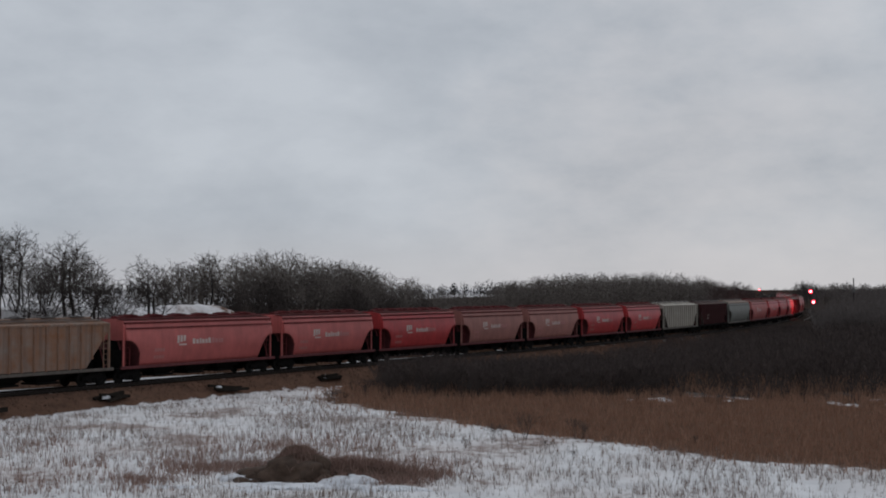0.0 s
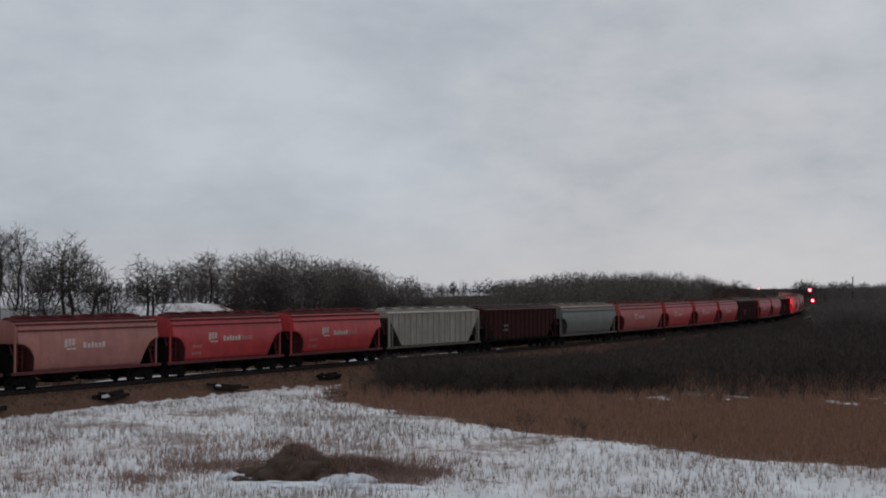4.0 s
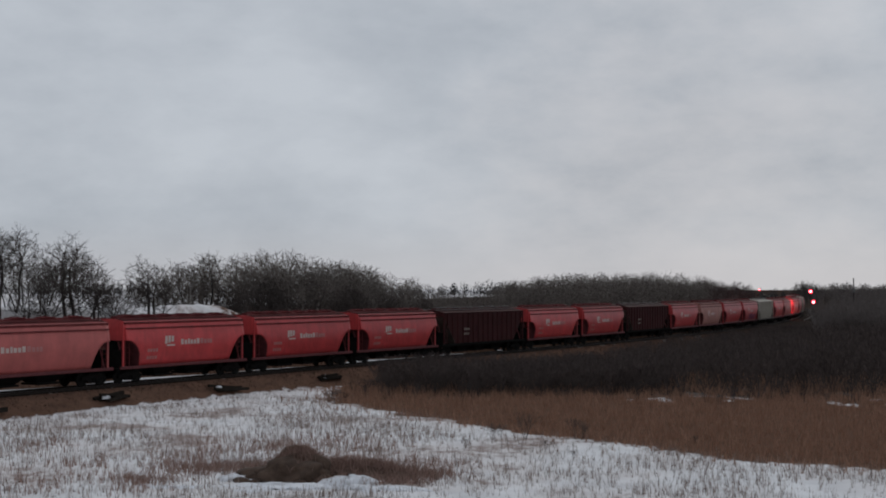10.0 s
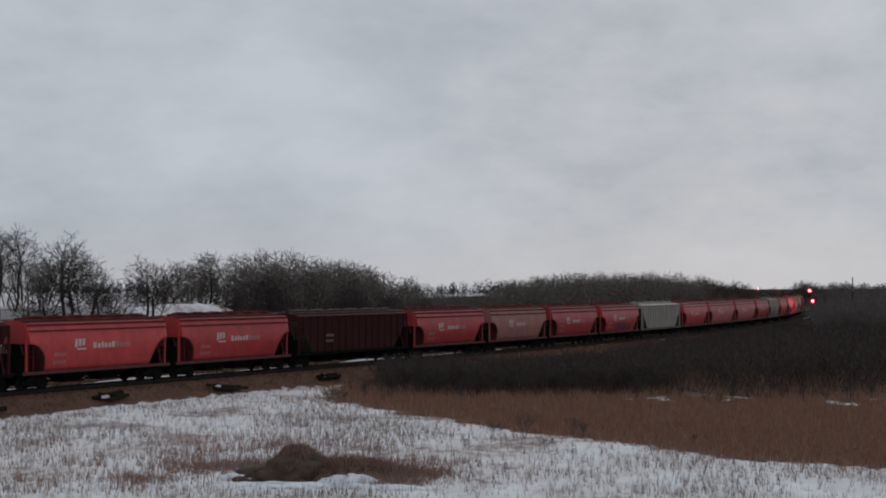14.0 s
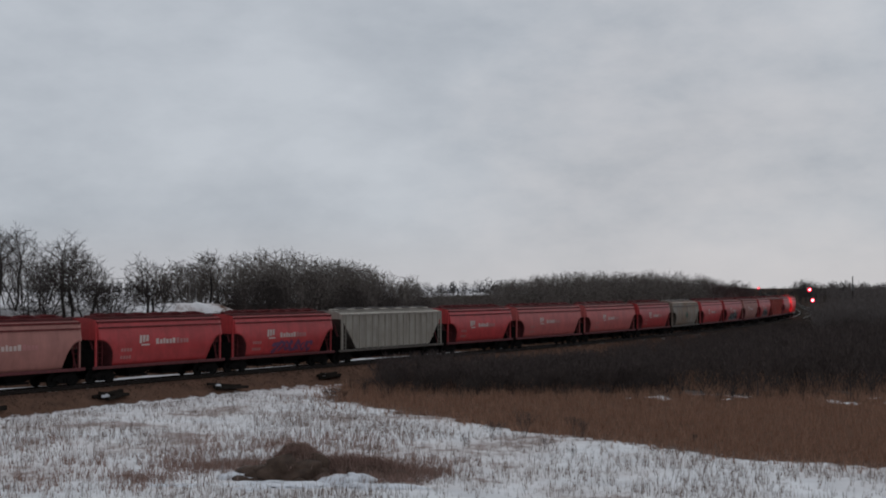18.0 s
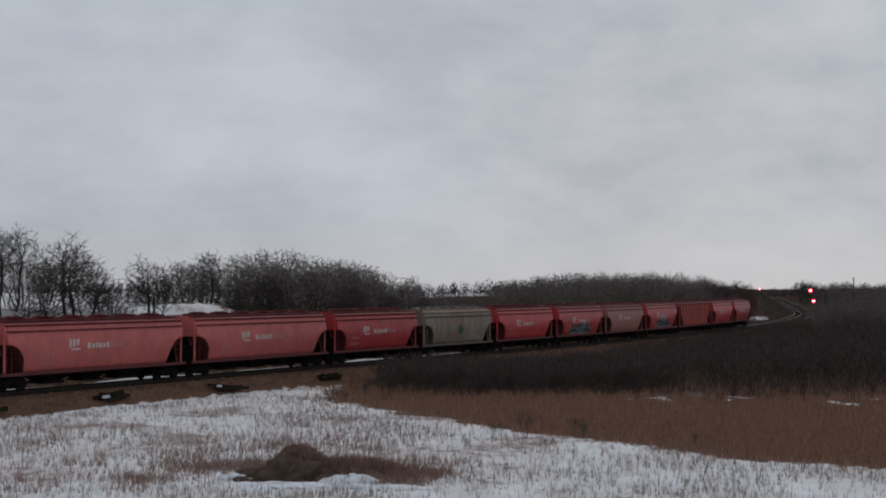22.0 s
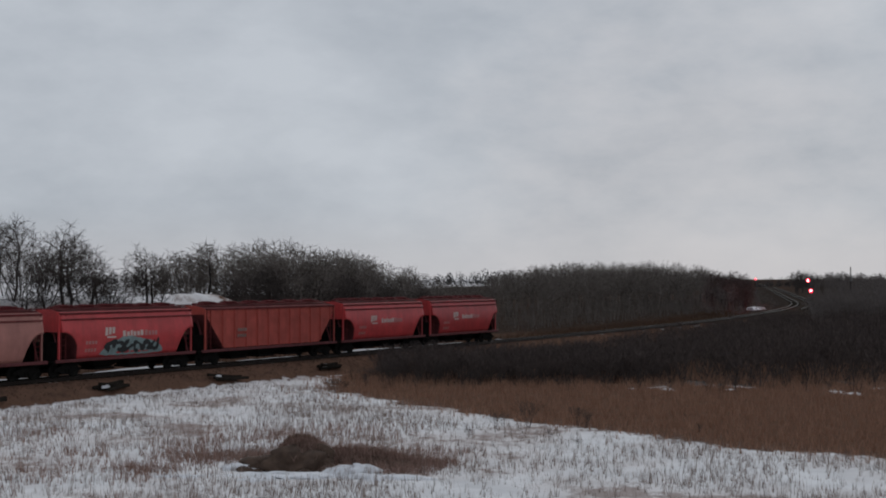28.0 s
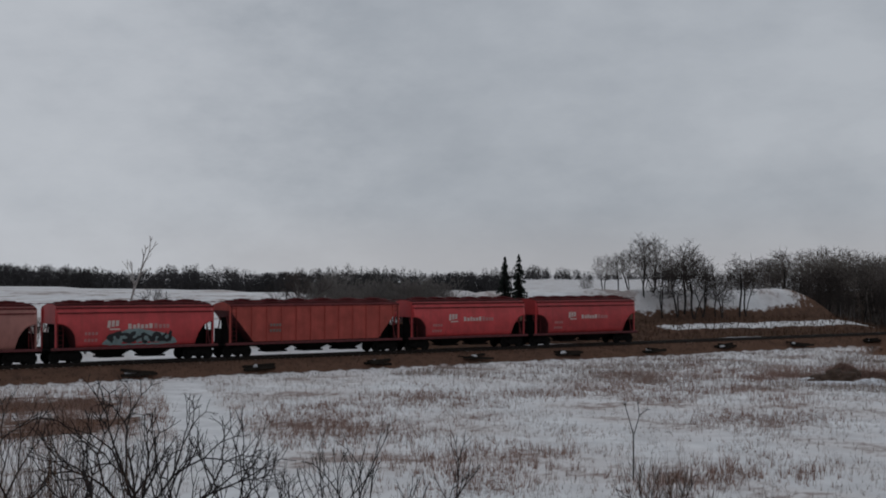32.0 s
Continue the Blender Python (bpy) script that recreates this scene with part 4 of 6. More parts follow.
M_STENCIL = material("dull_stencil_paint", (0.20, 0.15, 0.13), 0.7, vary=0.3, scale=5)
RED, PINK, BRN = "curve-sided covered hopper in bright red paint", "long covered hopper in faded pinkish-red paint", "covered hopper in chalky brownish-red paint"
S, LG, RB = 14.46, 17.95, 18.07
FLEET = [
    (S, "curved", M_RED, RED + ", last of the train", "emblem"),
    (S, "curved", M_RED, RED, "emblem"),
    (RB, "ribbed", M_ORANGE, "ribbed covered hopper in orange-red paint", "stencil"),
    (S, "curved", M_RED, RED + " with teal and black graffiti", "emblem"),
    (S, "curved", M_BROWNED, BRN, "emblem"),
    (S, "curved", M_RED, RED + " with pale and black graffiti", "emblem"),
    (S, "curved", M_RED, RED, "emblem"),
    (S, "curved", M_TAN, "tan covered hopper with rust stains and green diamond", ""),
    (S, "curved", M_RED, RED, "emblem"),
    (LG, "curved", M_FADED, PINK, "emblem"),
    (LG, "curved", M_FADED, PINK, "emblem"),
    (S, "curved", M_RED, RED, "emblem"),
    (RB, "ribbed", M_BEIGE, "ribbed covered hopper in weathered beige paint", ""),
    (S, "curved", M_RED, RED + " with violet graffiti", "emblem"),
    (S, "curved", M_RED, RED, "emblem"),
    (S, "curved", M_BROWNED, BRN, "emblem"),
    (S, "curved", M_RED, RED, "emblem"),
    (RB, "ribbed", M_MAROON, "ribbed covered hopper in dark maroon paint", "stencil"),
    (S, "curved", M_RED, RED, "emblem"),
    (S, "curved", M_RED, RED, "emblem"),
    (RB, "ribbed", M_MAROON, "ribbed covered hopper in dark maroon paint", "stencil"),
    (S, "curved", M_RED, RED, "emblem"),
    (S, "curved", M_RED, RED, "emblem"),
    (S, "curved", M_RED, RED, "emblem"),
    (LG, "curved", M_FADED, PINK, "emblem"),
    (LG, "curved", M_GREY, "covered hopper in grey-green paint with rusty roof edge", ""),
    (RB, "ribbed", M_MAROON, "ribbed covered hopper in dark maroon paint", "stencil"),
    (RB, "ribbed", M_BEIGE, "ribbed covered hopper in weathered beige paint", ""),
    (S, "curved", M_RED, RED, "emblem"),
    (S, "curved", M_RED, RED, "emblem"),
    (S, "curved", M_BROWNED, BRN, "emblem"),
    (S, "curved", M_BROWNED, BRN, "emblem"),
    (S, "curved", M_RED, RED, "emblem"),
    (S, "curved", M_FADED, "covered hopper in faded pinkish-red paint", "emblem"),
    (LG, "curved", M_FADED, PINK, "emblem"),
    (RB, "ribbed", M_RUST, "ribbed covered hopper with rust-streaked brown paint", ""),
    (S, "curved", M_RED, RED, "emblem"),
]
END_S, SPEED, SLOWING = 541.7, 17.783, 0.0211


def build_train():
    cars = []
    back = 0.0
    for i, (L, style, paint, label, logo) in enumerate(FLEET):
        car = hopper_car(L, style, paint, label, logo, M_RUST if paint is M_GREY else None)
        if i == 3:
            part("graffiti_ground", scrawl_back(0.2, 6.2, 1.30, 1.15, 4), M_TEAL, car, "grey-teal spray paint patch")
            scrawl(car, 0.2, 5.2, 1.36, 0.95, 5, 6, M_BLACK, "black spray paint stroke")
        if i == 5:
            part("graffiti_ground", scrawl_back(-0.2, 6.4, 1.32, 1.1, 14), M_TEAL, car, "pale spray paint patch")
            scrawl(car, -0.2, 6.0, 1.35, 1.1, 15, 8, M_BLACK, "black spray paint stroke")
        if i == 13:
            scrawl(car, 0.8, 5.2, 1.35, 0.95, 25, 7, M_PURPLE, "violet spray paint stroke")
        if i == 7:
            d = bmesh.new()
            on_side(d, [(-0.55, 2.5), (0.0, 1.95), (0.55, 2.5), (0.0, 3.05)], -1, 0.03)
            part("diamond_decal", d, M_GREEN, car, "dark green diamond decal")
        cars.append((car, back + L / 2, L))
        back += L
    return cars


TRAIN = build_train()


def tail_at(t):
    """Where the train's tail stands along the track."""
    return END_S - SPEED * t + SLOWING * t * t / 2


def car_pose(mid_back, L, t):
    """A car's pose with both bogies on the rails; t in seconds."""
    mid = tail_at(t) - mid_back
    q = L / 2 - 1.75
    xa, ya, _ = on_track(mid - q)
    xb, yb, _ = on_track(mid + q)
    return pose((xa + xb) / 2, (ya + yb) / 2, 0, 0, 0, math.degrees(math.atan2(yb - ya, xb - xa)))

# ---- bare trees ----


def grow(seed, height, r0, depth=8, stems=1, trunk=0.24, angle=27.0, ratio=0.8, three=0.2, up=0.12, tip=0.009, lean=0.0, wild=0.1):
    """Tapered segments of a leafless tree that forks again and again: rows of start, end and the two radii, trunk first."""
    rnd = random.Random(seed)
    trunks, segs = [], []

    def fork(p, d, length, r, left, main):
        r1 = max(r * 0.80, tip)
        for k in range(2):
            d = (d + Vector((rnd.uniform(-wild, wild), rnd.uniform(-wild, wild), rnd.uniform(-wild, wild) + up * 0.5))).normalized()
            q = p + d * (length / 2)
            row = (*p, *q, max(r + (r1 - r) * k / 2, tip), max(r + (r1 - r) * (k + 1) / 2, tip * 0.8))
            (trunks if main else segs).append(row)
            p = q
            if not main and k == 0 and left > 1 and rnd.random() < 0.4:
                off = Vector((rnd.uniform(-1, 1), rnd.uniform(-1, 1), rnd.uniform(-0.2, 0.7))).normalized()
                fork(p, (d + off * 0.9).normalized(), length * 0.55, max(r * 0.4, tip), min(left - 2, 2), False)
        if left <= 0:
            return
        n = 3 if rnd.random() < three else 2
        spin = rnd.uniform(0, 6.283)
        side = d.orthogonal().normalized()
        other = d.cross(side)
        for k in range(n):
            ang = radians(angle * rnd.uniform(0.5, 1.35))
            t = spin + 6.283 * k / n + rnd.uniform(-0.4, 0.4)
            nd = d * math.cos(ang) + (side * math.cos(t) + other * math.sin(t)) * math.sin(ang)
            cut = 0 if rnd.random() < 0.78 else 1
            fork(p, nd, length * ratio * rnd.uniform(0.78, 1.15), r1 * rnd.uniform(0.78, 1.0), left - 1 - cut, False)

    for k in range(stems):
        a = 6.283 * k / stems + rnd.uniform(-0.5, 0.5)
        out = 0.0 if stems == 1 else rnd.uniform(0.15, 0.5)
        d = Vector((math.cos(a) * out + lean, math.sin(a) * out, 1)).normalized()
        fork(Vector((math.cos(a) * out * 0.1, math.sin(a) * out * 0.1, -0.02 * height)), d, height * trunk * rnd.uniform(0.85, 1.15), r0, depth, True)
    both = np.array(trunks + segs)
    return both, len(trunks)


def crowned(seed, stems=1, points=260, width=0.29, clear=0.28, tip=0.0016, twigs=3, open_=0.1):
    """A leafless dome-shaped crown of unit height: limbs grow towards scattered points of the crown; stems come first."""
    rs = np.random.RandomState(seed)
    goal = []
    while len(goal) < points:
        p = rs.uniform(-1, 1, 3)
        r = np.linalg.norm(p)
        if r > 1 or r < 0.35 and rs.rand() < 0.6 or p[2] < -0.75:
            continue
        goal.append(p)
    mid = 0.5 + 0.5 * clear
    goal = np.array(goal) * np.array([width, width, 1.0 - mid]) * (1 + 0.10 * rs.normal(0, 1, (points, 1))) + np.array([0, 0, mid])
    step = 0.027
    pos, par = [], []
    for st in range(stems):
        az = 6.283 * st / stems + rs.uniform(-0.6, 0.6)
        d = np.array([math.cos(az) * open_, math.sin(az) * open_, 1.0]) if stems > 1 else np.array([0, 0, 1.0])
        p = np.array([math.cos(az), math.sin(az), 0]) * 0.004 + np.array([0, 0, -0.02])
        last = -1
        for k in range(int((clear + 0.12 + rs.uniform(0, 0.2)) / step)):
            pos.append(p)
            par.append(last)
            last = len(pos) - 1
            d = d + rs.normal(0, 0.05, 3) * np.array([1, 1, 0])
            p = p + d / np.linalg.norm(d) * step
    trunk_n = len(pos)
    alive = goal
    for _ in range(50):
        if len(alive) < 3:
            break
        P = np.array(pos)
        dist = np.linalg.norm(alive[:, None] - P[None], axis=2)
        near = dist.argmin(1)
        dmin = dist.min(1)
        pull = {}
        for i, n, d in zip(range(len(alive)), near, dmin):
            if d < 0.42:
                pull.setdefault(n, []).append((alive[i] - P[n]) / (d + 1e-6))
        if not pull:
            break
        for n, ds in pull.items():
            v = np.mean(ds, 0) + rs.normal(0, 0.07, 3) + np.array([0, 0, 0.10])
            pos.append(P[n] + v / (np.linalg.norm(v) + 1e-6) * step)
            par.append(int(n))
        P = np.array(pos[-len(pull):])
        alive = alive[np.linalg.norm(alive[:, None] - P[None], axis=2).min(1) > 0.031]
    P, par = np.array(pos), np.array(par)
    area = np.zeros(len(P))
    kids = np.bincount(par[par >= 0], minlength=len(P))
    area[kids == 0] = 1.0
    for i in range(len(P) - 1, -1, -1):
        if par[i] >= 0:
            area[par[i]] += area[i]
    rad = tip * np.maximum(area, 1.0) ** 0.45
    rows = [(*P[par[i]], *P[i], rad[par[i]] if par[i] < trunk_n else min(rad[par[i]], rad[i] * 1.4), rad[i]) for i in range(len(P)) if par[i] >= 0]
    stem_rows = [r for r, i in zip(rows, [i for i in range(len(P)) if par[i] >= 0]) if i < trunk_n]
    rest = [r for r, i in zip(rows, [i for i in range(len(P)) if par[i] >= 0]) if i >= trunk_n]
    for i in range(trunk_n, len(P)):
        if area[i] > 5:
            continue
        back = P[i] - P[par[i]]
        back = back / (np.linalg.norm(back) + 1e-6)
        for _ in range(twigs if kids[i] == 0 else max(1, twigs - 2)):
            d = back + rs.normal(0, 0.42, 3) + np.array([0, 0, 0.15])
            q = P[i] + d / np.linalg.norm(d) * rs.uniform(0.03, 0.085)
            rest.append((*P[i], *q, tip * 0.75, tip * 0.4))
    both = np.array(stem_rows + rest)
    both[:, :6] /= np.percentile(both[:, 5], 98.0)
    return both, len(stem_rows)


def seg_arrays(segs, sides=3):
    """Open prisms round each segment, as vertices and triangles."""
    a, b = segs[:, 0:3], segs[:, 3:6]
    d = b - a
    d /= np.linalg.norm(d, axis=1, keepdims=True) + 1e-9
    ref = np.where(np.abs(d[:, 2:3]) < 0.9, np.array([[0, 0, 1.0]]), np.array([[1.0, 0, 0]]))
    u = np.cross(d, ref)
    u /= np.linalg.norm(u, axis=1, keepdims=True) + 1e-9
    w = np.cross(d, u)
    vs = []
    for end, r in ((a, segs[:, 6:7]), (b, segs[:, 7:8])):
        for k in range(sides):
            t = 2 * math.pi * k / sides
            vs.append(end + r * (u * math.cos(t) + w * math.sin(t)))
    V = np.stack(vs, 1).reshape(-1, 3)
    base = (np.arange(len(segs)) * 2 * sides)[:, None]
    tr = []
    for k in range(sides):
        j = (k + 1) % sides
        tr += [(k, j, sides + j), (k, sides + j, sides + k)]
    T = (base[:, :, None] + np.array(tr)[None]).reshape(-1, 3)
    return V, T


def ribbon_arrays(segs):
    """Tapering slivers for the finest, farthest twigs."""
    a, b = segs[:, 0:3], segs[:, 3:6]
    d = b - a
    rs = np.random.RandomState(len(segs))
    u = np.cross(d, rs.normal(0, 1, d.shape))
    u /= np.linalg.norm(u, axis=1, keepdims=True) + 1e-9
    V = np.stack([a - u * segs[:, 6:7], a + u * segs[:, 6:7], b + u * segs[:, 7:8], b - u * segs[:, 7:8]], 1).reshape(-1, 3)
    base = (np.arange(len(segs)) * 4)[:, None, None]
    T = (base + np.array([[0, 1, 2], [0, 2, 3]])[None]).reshape(-1, 3)
    return V, T


def tree_master(name, label, category, seed, height, r0, depth, bark, twig, **k):
    segs, n = grow(seed, height, r0, depth, **k)
    top = segs[:, 5].max()
    segs[:, :6] *= height / top
    root = new(name)
    tagged(root, label, category)
    V, T = seg_arrays(segs[:n], 7)
    part("trunk", tri_mesh("trunk", V, T, bark), None, root)
    V, T = seg_arrays(segs[n:], 3)
    part("crown", tri_mesh("crown", V, T, twig), None, root)
    return root


def crowned_master(name, label, seed, height, bark, twig, **k):
    segs, n = crowned(seed, **k)
    segs = segs * height
    root = new(name)
    tagged(root, label, "tree")
    V, T = seg_arrays(segs[:n], 7)
    part("trunk", tri_mesh("trunk", V, T, bark), None, root)
    V, T = seg_arrays(segs[n:], 3)
    part("crown", tri_mesh("crown", V, T, twig), None, root)
    return root


def stand_tree(master, x, y, h, base_h, turn, first):
    """Places a tree of the wanted height; the first use takes the master itself."""
    f = h / base_h
    m = pose(x, y, zg(x, y) - 0.05, 0, 0, turn) @ Matrix.Diagonal((f, f, f, 1))
    if first:
        master.matrix_basis = m
        return master
    return copy_thing(master, m)


def polar(az, dist):
    return dist * math.sin(radians(az)), dist * math.cos(radians(az))


EYE_Z = 6.54
END_X, END_Y, END_Z, END_AZ, END_UP = 6.851, -53.9, 6.855, -22.136, 0.951


def build_oaks():
    rnd = random.Random(12)
    masters = [crowned_master("oak_tree", "bare dark oak with a spreading twiggy crown on a snow bank", 20 + k, 8.0, M_BARK, M_TWIG, stems=(2, 1, 3, 1, 2)[k], points=(560, 460, 640, 480, 520)[k], width=(0.31, 0.30, 0.34, 0.27, 0.30)[k], clear=(0.32, 0.38, 0.29, 0.42, 0.34)[k], tip=0.0016, twigs=4, open_=0.2) for k in range(5)]
    spots = [(-19.4, 128, 8.7), (-18.7, 124, 9.0), (-18.0, 127, 9.4), (-17.25, 124, 10.9), (-16.65, 126, 10.9), (-16.2, 123, 10.9), (-15.75, 128, 11.1), (-15.3, 125, 11.3), (-14.85, 127, 11.0), (-14.35, 124, 10.4),
             (-17.0, 131, 11.0), (-16.4, 131, 11.4), (-15.5, 132, 11.2), (-14.6, 131, 10.0), (-13.85, 127, 9.3), (-13.6, 131, 9.0), (-13.1, 130, 9.4), (-12.75, 128, 9.2), (-11.75, 131, 9.2), (-11.35, 133, 9.0), (-20.3, 131, 8.2)]
    used = set()
    for i, (az, dist, top) in enumerate(spots):
        x, y = polar(az, dist - 4.0)
        top = EYE_Z + (top - EYE_Z) * (dist - 4.0) / (dist + 4.0)
        k = i % 5
        ob = stand_tree(masters[k], x, y, (top - zg(x, y)) * 1.1, 8.0, rnd.uniform(0, 360), k not in used)
        used.add(k)
        ob["group"] = "oaks on the snow bank"


build_oaks()

SKY_AZ = [-11.2, -10.6, -9.7, -6.9, -5.1, -3.5, -1.9, -0.7, 0.0, 1.6, 2.2, 3.3, 4.9, 8.25, 9.8, 11.1, 12.2, 30]
SKY_EL = [0.75, 0.9, 1.25, 1.36, 1.15, 0.9, 0.48, 0.2, -0.15, -0.15, 0.12, 0.36, 0.48, 0.54, 0.48, 0.25, 0.15, 0.15]


def skyline_top(x, y):
    az = math.degrees(math.atan2(x, y))
    return EYE_Z + math.hypot(x, y) * math.tan(radians(interp(az, SKY_AZ, SKY_EL)))


def build_wood_edge():
    """Front row of the wood behind the track, tree by tree."""
    rnd = random.Random(31)
    masters = [crowned_master("poplar_tree", "slender bare tree at the dark edge of the wood", 50 + k, 9.0, M_PALE if k % 2 else M_BARK, M_TWIG, points=(320, 260, 380, 240)[k], width=(0.21, 0.17, 0.24, 0.14)[k], clear=(0.42, 0.46, 0.38, 0.5)[k], tip=0.0015, twigs=4) for k in range(4)]
    used = set()
    s = 31.0
    i = 0
    while s < 92:
        for _ in range(3 if s > 48 else 2):
            lat = rnd.uniform(21.5, 31)
            x, y, _h = on_track(s + rnd.uniform(-0.8, 0.8), lat)
            h = max(3.0, (skyline_top(x, y) - zg(x, y)) * rnd.uniform(0.85, 1.12))
            k = rnd.randrange(4)
            ob = stand_tree(masters[k], x, y, h, 9.0, rnd.uniform(0, 360), k not in used)
            used.add(k)
            ob["group"] = "trees at the wood's edge"
            i += 1
        s += 1.45


build_wood_edge()


def woods(name, spots, label, mat, variants, sides=3, thick=1.0):
    """Many far trees in one mesh: low-detail bare trees set at (x, y, height)."""
    V, T = [], []
    off = 0
    rnd = random.Random(len(spots))
    zs = ground_height(np.array([p[0] for p in spots]), np.array([p[1] for p in spots]))
    for (x, y, h), z in zip(spots, zs):
        segs = variants[rnd.randrange(len(variants))]
        f = h
        a = rnd.uniform(0, 6.283)
        c, s = math.cos(a) * f, math.sin(a) * f
        sg = segs.copy()
        for o in (0, 3):
            px, py = segs[:, o].copy(), segs[:, o + 1].copy()
            sg[:, o] = x + px * c - py * s
            sg[:, o + 1] = y + px * s + py * c
            sg[:, o + 2] = segs[:, o + 2] * f
        sg[:, 2] += z - 0.05
        sg[:, 5] += z - 0.05
        sg[:, 6:8] *= f * thick
        v, t = seg_arrays(sg, sides) if sides > 2 else ribbon_arrays(sg)
        V.append(v)
        T.append(t + off)
        off += len(v)
    ob = new(name, tri_mesh(name, np.concatenate(V), np.concatenate(T), mat))
    tagged(ob, label, "woods", kind="stuff")
    return ob


def unit_variants(seed, count, depth, r0, **k):
    out = []
    for i in range(count):
        if depth == 0:
            segs, n = crowned(seed + i, **k)
        else:
            segs, n = grow(seed + i, 1.0, r0, depth, **k)
            segs[:, :6] /= segs[:, 5].max()
        out.append(segs)
    return out


def build_woods():
    rnd = random.Random(77)
    var = unit_variants(200, 8, 0, 0, points=85, width=0.2, clear=0.42, tip=0.0026, twigs=2)
    spots = []
    while len(spots) < 700:
        s = rnd.uniform(52, 262) if len(spots) < 620 else rnd.uniform(62, 120)
        lat = rnd.uniform(23, 52) if s < 110 else rnd.uniform(19, 50)
        x, y, _h = on_track(s, lat)
        if math.degrees(math.atan2(x, y)) > 12.0:
            continue
        h = (skyline_top(x, y) - zg(x, y)) * rnd.uniform(0.72, 1.04)
        spots.append((x, y, max(h, 2.5)))
    woods("bare_wood", spots, "dense dark leafless wood behind the railway", M_WOODTWIG, var, sides=2)
    # low brush filling the foot of the wood
    brush = unit_variants(300, 5, 3, 0.006, stems=5, trunk=0.36, angle=24, ratio=0.75, tip=0.0028)
    spots = []
    while len(spots) < 760:
        s = rnd.uniform(55, 270)
        lat = rnd.uniform(18, 40)
        x, y, _h = on_track(s, lat)
        if math.degrees(math.atan2(x, y)) > 12.1 or math.degrees(math.atan2(x, y)) < -4.5:
            continue
        spots.append((x, y, min(rnd.uniform(1.0, 2.4), 0.75 * (skyline_top(x, y) - zg(x, y)))))
    woods("wood_brush", spots, "tangled dark brush at the foot of the wood", M_WOODTWIG, brush, sides=2, thick=1.25)
    # woods to the right, beyond the thicket and the siding
    spots = []
    while len(spots) < 800:
        s = rnd.uniform(190, 470)
        lat = -rnd.uniform(14, 110)
        x, y, _h = on_track(s, lat)
        if y < 270 - 0.5 * (x - 80) or math.degrees(math.atan2(x, y)) < 14.9 and s < 330:
            continue
        h = (EYE_Z + 0.0022 * math.hypot(x, y) - zg(x, y)) * rnd.uniform(0.6, 1.03)
        spots.append((x, y, h))
    woods("bare_wood", spots, "leafless wood beyond the signals", M_GREYTWIG, var, sides=2)
    spots = []
    for k in range(400):
        s = 215 + 620 * rnd.random() ** 1.6
        left = k % 2
        lat = rnd.uniform(8, 42) if left else -rnd.uniform(13, 60)
        x, y, _h = on_track(s, lat)
        if not left and (s < 285 or y < 290):
            continue
        top = EYE_Z + math.hypot(x, y) * (interp(math.degrees(math.atan2(x, y)), [10.5, 11.4, 12.3, 12.8], [0.006, 0.003, -0.0015, -0.008]) if left else 0.0015)
        spots.append((x, y, max(1.5, (top - zg(x, y)) * rnd.uniform(0.55, 1.0) * (0.55 + 0.45 * min(1.0, (abs(lat) - 6) / 14)))))
    woods("bare_wood", spots, "leafless trees lining the far track", M_GREYTWIG, var, sides=2)
    spots = []
    for k in range(760):
        s = 205 + 480 * rnd.random() ** 1.5
        left = k % 2
        lat = rnd.uniform(4.2, 30) if left else -rnd.uniform(10.5, 50)
        x, y, _h = on_track(s, lat)
        if not left and (s < 270 or math.hypot(x - 72.8, y - 280.7) < 9):
            continue
        spots.append((x, y, rnd.uniform(1.2, 2.8)))
    for _ in range(420):
        x, y = polar(rnd.uniform(14.7, 18.2), rnd.uniform(232, 300))
        if math.hypot(x - 72.8, y - 280.7) > 6 and track_coords([x], [y])[1][0] < -7:
            spots.append((x, y, rnd.uniform(2.2, 6.2)))
    woods("wood_brush", spots, "dark brush lining the far track", M_GREYTWIG, brush, sides=2, thick=1.4)


build_woods()


